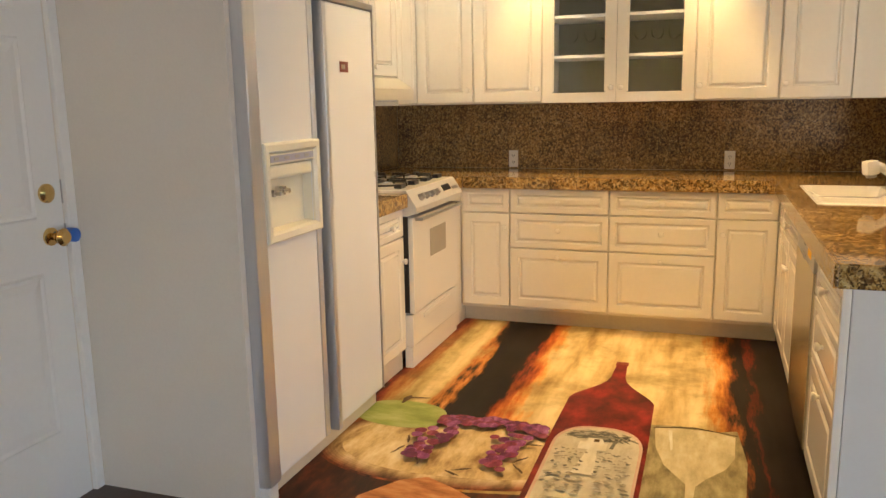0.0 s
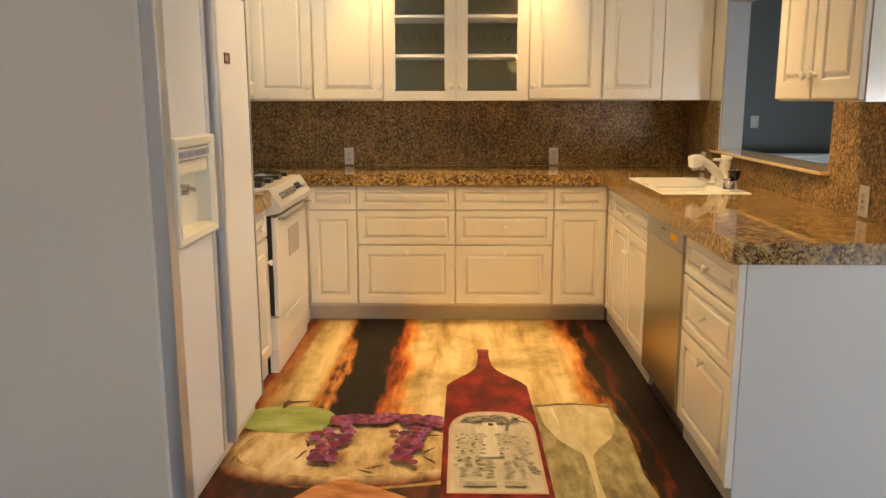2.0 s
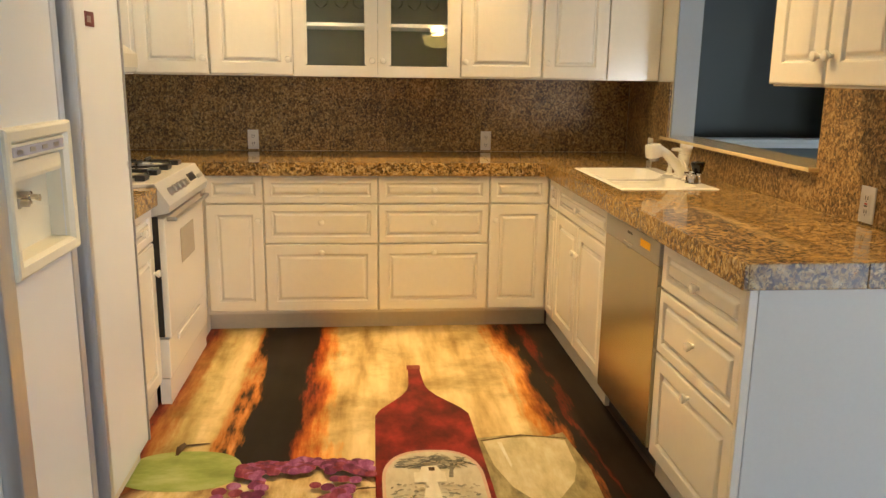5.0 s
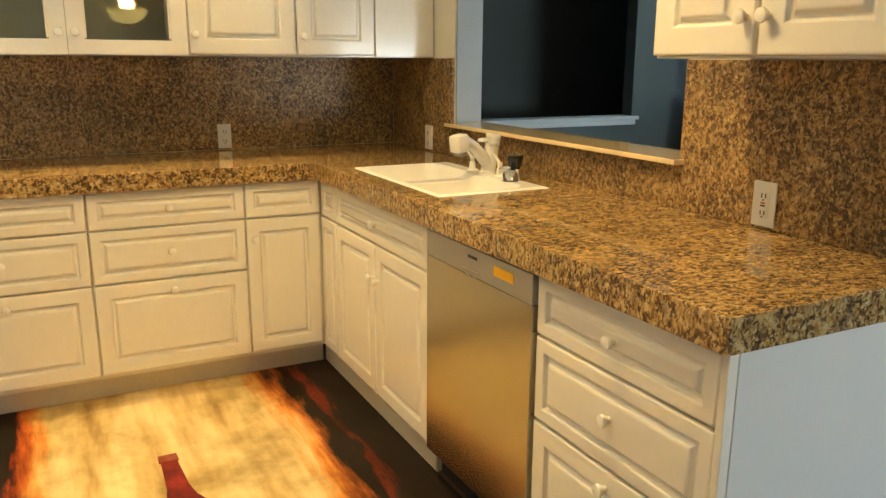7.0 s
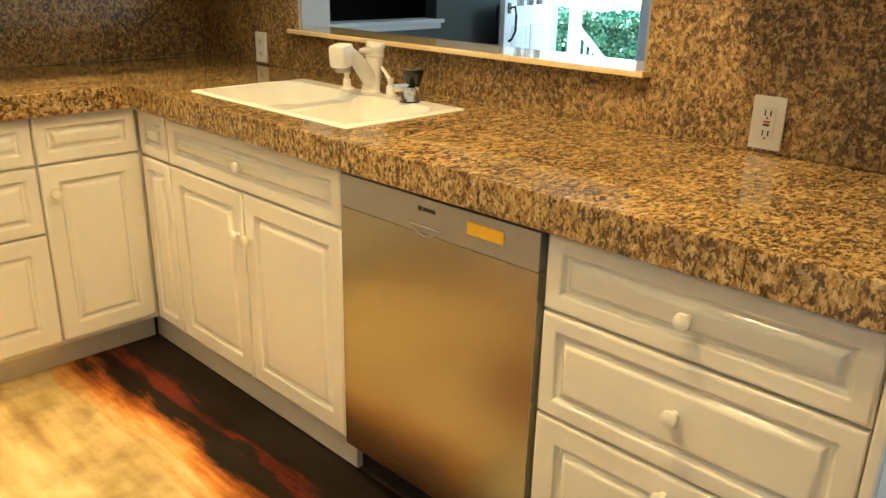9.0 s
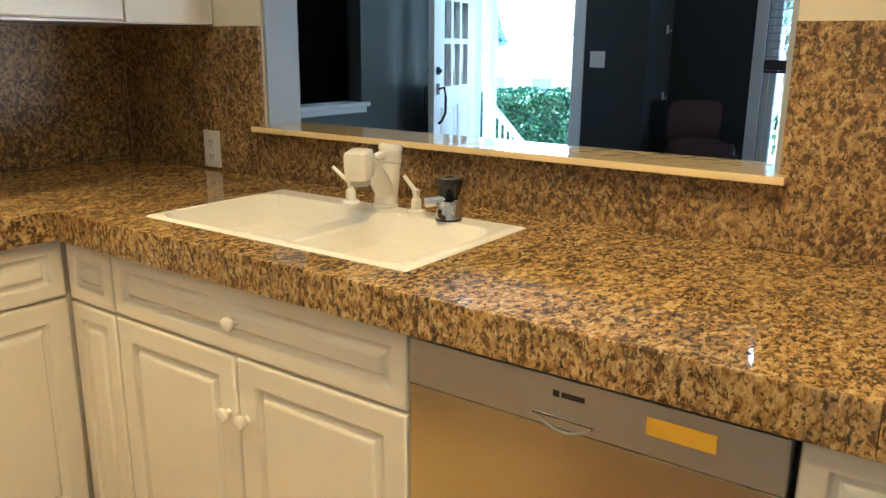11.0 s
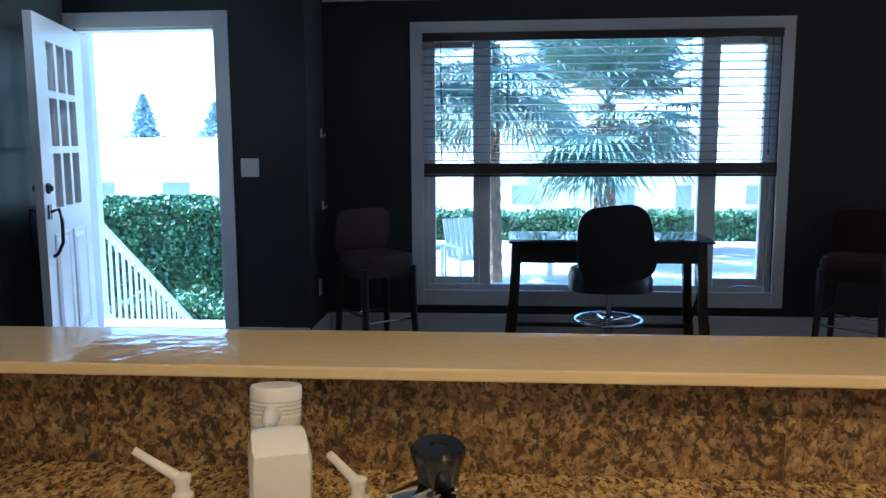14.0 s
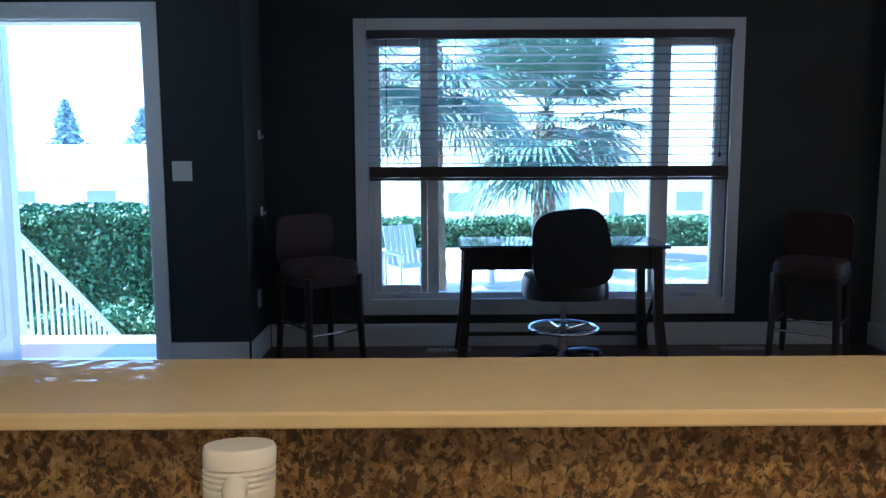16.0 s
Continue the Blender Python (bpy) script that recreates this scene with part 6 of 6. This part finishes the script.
def palm(x, y, h, r0, crown_r, fronds, label, seed, fan=True):
    """A palm: ringed tapering trunk, and fronds of many separate blades."""
    rr = random.Random(seed)
    pm = thing("palm_tree", pose(x, y, GZ), label, "palm tree", "palm trees in the garden")
    pts, radii = [], []
    for i in range(40):
        f = i / 39
        pts.append((0.06 * math.sin(f * 3), 0.04 * math.sin(f * 2.2), h * f))
        radii.append(r0 * (1.25 - 0.35 * f) * (1.0 + (0.12 if i % 2 else 0)))
    part("trunk", tube(pts, r0, 12, None, radii), M_BARK, pm, "ringed fibrous brown trunk")
    vs, fs = [], []
    top = Vector(pts[-1])
    for k in range(fronds):
        az = k * 2.399 + rr.uniform(-0.2, 0.2)
        el = rr.uniform(-0.9, 1.2)
        d = Vector((math.cos(az) * math.cos(el), math.sin(az) * math.cos(el), math.sin(el)))
        side = d.cross(Vector((0, 0, 1))).normalized()
        up = side.cross(d)
        L = crown_r * rr.uniform(0.45, 0.6)
        hub = top + d * L
        hub.z -= 0.06 * L
        i0 = len(vs)
        w = side * 0.012
        vs.extend(tuple(q) for q in (top - w, top + w, hub + w, hub - w))
        fs.append((i0, i0 + 1, i0 + 2, i0 + 3))
        for b in range(30):
            a = -1.85 + 3.7 * b / 29
            bd = (d * math.cos(a) + side * math.sin(a) + up * 0.15).normalized()
            ln = crown_r * rr.uniform(0.38, 0.55) * (0.7 + 0.3 * math.cos(a))
            mid, tip = hub + bd * ln * 0.6, hub + bd * ln
            mid.z -= 0.02 * ln
            tip.z -= ln * rr.uniform(0.10, 0.35)
            sd = bd.cross(up).normalized() * crown_r * 0.012
            i0 = len(vs)
            vs.extend(tuple(q) for q in (hub, mid - sd, tip, mid + sd))
            fs.append((i0, i0 + 1, i0 + 2, i0 + 3))
    me = bpy.data.meshes.new("crown")
    me.from_pydata(vs, [], fs)
    me.materials.append(M_FROND)
    c = new("crown", me)
    c.parent = pm
    return pm


palm(15.2, 2.75, 2.85, 0.17, 2.35, 88, "fan palm with thick brown trunk in the garden", 1)
palm(9.2, 4.72, 3.2, 0.085, 1.5, 52, "slender fan palm near the window", 2)
palm(12.0, 6.2, 3.4, 0.12, 1.9, 60, "fan palm with drooping fronds in the garden", 3)


def conifer(x, y, h, r, label, seed):
    rr = random.Random(seed)
    t = thing("tree", pose(x, y, FAR), label, "tree", "distant trees")
    part("trunk", tube([(0, 0, 0), (0, 0, h * 0.5), (0, 0, h * 0.95)], 0.2, 8, None, [0.22, 0.14, 0.04]), M_BARK, t)
    vs, fs = [], []
    for _ in range(2600):
        f = rr.random() ** 0.7
        z = h * (0.12 + 0.88 * f)
        rad = r * (1 - f) * (0.75 + 0.25 * math.sin(z * 2.3 + 4 * math.sin(3 * rr.random()))) * math.sqrt(rr.random()) + 0.05
        a = rr.uniform(0, 6.28)
        c = Vector((rad * math.cos(a), rad * math.sin(a), z - 0.25 * rad))
        e = Euler((rr.uniform(0, 6.28), rr.uniform(0, 6.28), 0)).to_matrix()
        s = 0.28 * rr.uniform(0.6, 1.4)
        k = len(vs)
        vs.extend(tuple(c + e @ Vector(q) * s) for q in ((-0.4, 0, 0), (0, 1, 0.1), (0.4, 0, 0), (0, -1, 0.1)))
        fs.append((k, k + 1, k + 2, k + 3))
    me = bpy.data.meshes.new("crown")
    me.from_pydata(vs, [], fs)
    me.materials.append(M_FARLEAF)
    c = new("crown", me)
    c.parent = t


conifer(58, 31.4, 8.1, 3.8, "distant pointed green conifer", 1)
conifer(60, 26.6, 7.6, 5.6, "distant broad green tree", 2)
conifer(62, 42.0, 7.0, 3.0, "distant broad green tree", 3)


def house(x, y, w, d, h, rise, windows, label):
    hs = thing("house", pose(x, y, FAR), label, "house", "houses across the street")
    part("wall", box(0, d, -w / 2, w / 2, 0, h), M_HOUSE, hs)
    bm = bmesh.new()
    o = 0.5
    a = [bm.verts.new(p) for p in ((-o, -w / 2 - o, h), (d + o, -w / 2 - o, h), (d + o, w / 2 + o, h), (-o, w / 2 + o, h))]
    b = [bm.verts.new(p) for p in ((d / 2, -w / 2 + d / 3, h + rise), (d / 2, w / 2 - d / 3, h + rise))]
    for q in ((a[0], a[1], b[0]), (a[1], a[2], b[1], b[0]), (a[2], a[3], b[1]), (a[3], a[0], b[0], b[1]), (a[3], a[2], a[1], a[0])):
        bm.faces.new(q)
    part("roof", bm, M_ROOF, hs)
    for wy, wz, ww, wh in windows:
        f = part("window", box(-0.06, 0.0, wy - ww / 2, wy + ww / 2, wz, wz + wh), M_WHITE, hs)
        part("pane", box(-0.08, -0.061, wy - ww / 2 + 0.08, wy + ww / 2 - 0.08, wz + 0.08, wz + wh - 0.08), M_PANE, f)


house(46, 24, 22, 9, 3.0, 1.9, [(-8.5, 1.0, 1.0, 1.3), (-5.5, 1.0, 0.7, 1.3), (-3, 0.1, 1.0, 2.1), (0, 1.0, 1.8, 1.3), (4.5, 1.0, 1.6, 1.3), (8, 1.0, 1.6, 1.3)], "pale single-storey house with grey hipped roof")
house(44, -3, 20, 9, 2.9, 1.8, [(-6, 1.0, 1.6, 1.2), (-2, 0.1, 1.0, 2.1), (1.5, 1.0, 2.0, 1.2), (6.5, 1.0, 1.6, 1.2)], "pale single-storey house with grey hipped roof")


def car(x, y, col, label):
    c = thing("car", pose(x, y, LOW + 0.02), label, "car")
    bm = bmesh.new()
    prof = [(-2.1, 0.35), (-2.12, 0.62), (-1.95, 0.82), (-1.2, 0.90), (-0.75, 1.32), (0.55, 1.38), (1.25, 0.95), (2.0, 0.88), (2.12, 0.6), (2.08, 0.35)]
    l = [bm.verts.new((-0.82 + (0.1 if z > 1 else 0), q, z)) for q, z in prof]
    r = [bm.verts.new((0.82 - (0.1 if z > 1 else 0), q, z)) for q, z in prof]
    bm.faces.new(l), bm.faces.new(r[::-1])
    for i in range(len(prof)):
        j = (i + 1) % len(prof)
        bm.faces.new((l[i], l[j], r[j], r[i]))
    part("body", bm, paint("car_paint", col, 0.2, 0.05, 3, 40, 0, 0.3), c)
    for q0, q1 in ((-0.72, -0.15), (-0.1, 0.55)):
        part("side_window", box(-0.80, -0.755, q0, q1, 0.95, 1.25, 0.01), M_PANE, c)
    for q in (-1.35, 1.35):
        for xx in (-0.72, 0.72):
            wl = part("wheel", lathe([(0.2, -0.1), (0.31, -0.09), (0.31, 0.09), (0.2, 0.1)], 20, pose(xx, q, 0.31, 0, 90, 0)), M_BLACK, c)
            part("rim", lathe([(0.19, -0.115), (0.19, 0.115)], 16, pose(xx, q, 0.31, 0, 90, 0)), M_ALU, wl)


car(27.0, 17.5, (0.40, 0.45, 0.52), "silver-blue parked car on the street")


def garden_chair(m):
    g = thing("garden_chair", m, "white slatted wooden garden armchair", "garden chair", "garden chairs on the patio")
    for i in range(6):
        part("back_slat", box(-0.26 + 0.09 * i, -0.19 + 0.09 * i, -0.012, 0.012, 0.0, 0.62), M_RAIL, g, m=pose(0, 0.24, 0.36, -18))
    for i in range(5):
        part("seat_slat", box(-0.27, 0.27, -0.26 + 0.1 * i, -0.18 + 0.1 * i, 0.36, 0.38), M_RAIL, g)
    for x in (-0.31, 0.29):
        part("arm", box(x - 0.03, x + 0.06, -0.30, 0.30, 0.56, 0.585), M_RAIL, g)
        for y in (-0.28, 0.24):
            part("leg", box(x, x + 0.03, y, y + 0.05, 0, 0.56), M_RAIL, g)
    return g


g1 = garden_chair(pose(12.7, 5.15, GZ + 0.03, 0, 0, -60))
copy_thing(g1, pose(12.6, 5.95, GZ + 0.03, 0, 0, 70))
ft = thing("garden_table", pose(12.9, 3.9, GZ + 0.03), "low pale round garden table", "garden table")
part("tabletop", lathe([(0.5, 0.40), (0.5, 0.44), (0.48, 0.45)], 28), M_RAIL, ft)
part("pedestal", lathe([(0.22, 0), (0.22, 0.03), (0.05, 0.06), (0.05, 0.40)], 16), M_RAIL, ft)
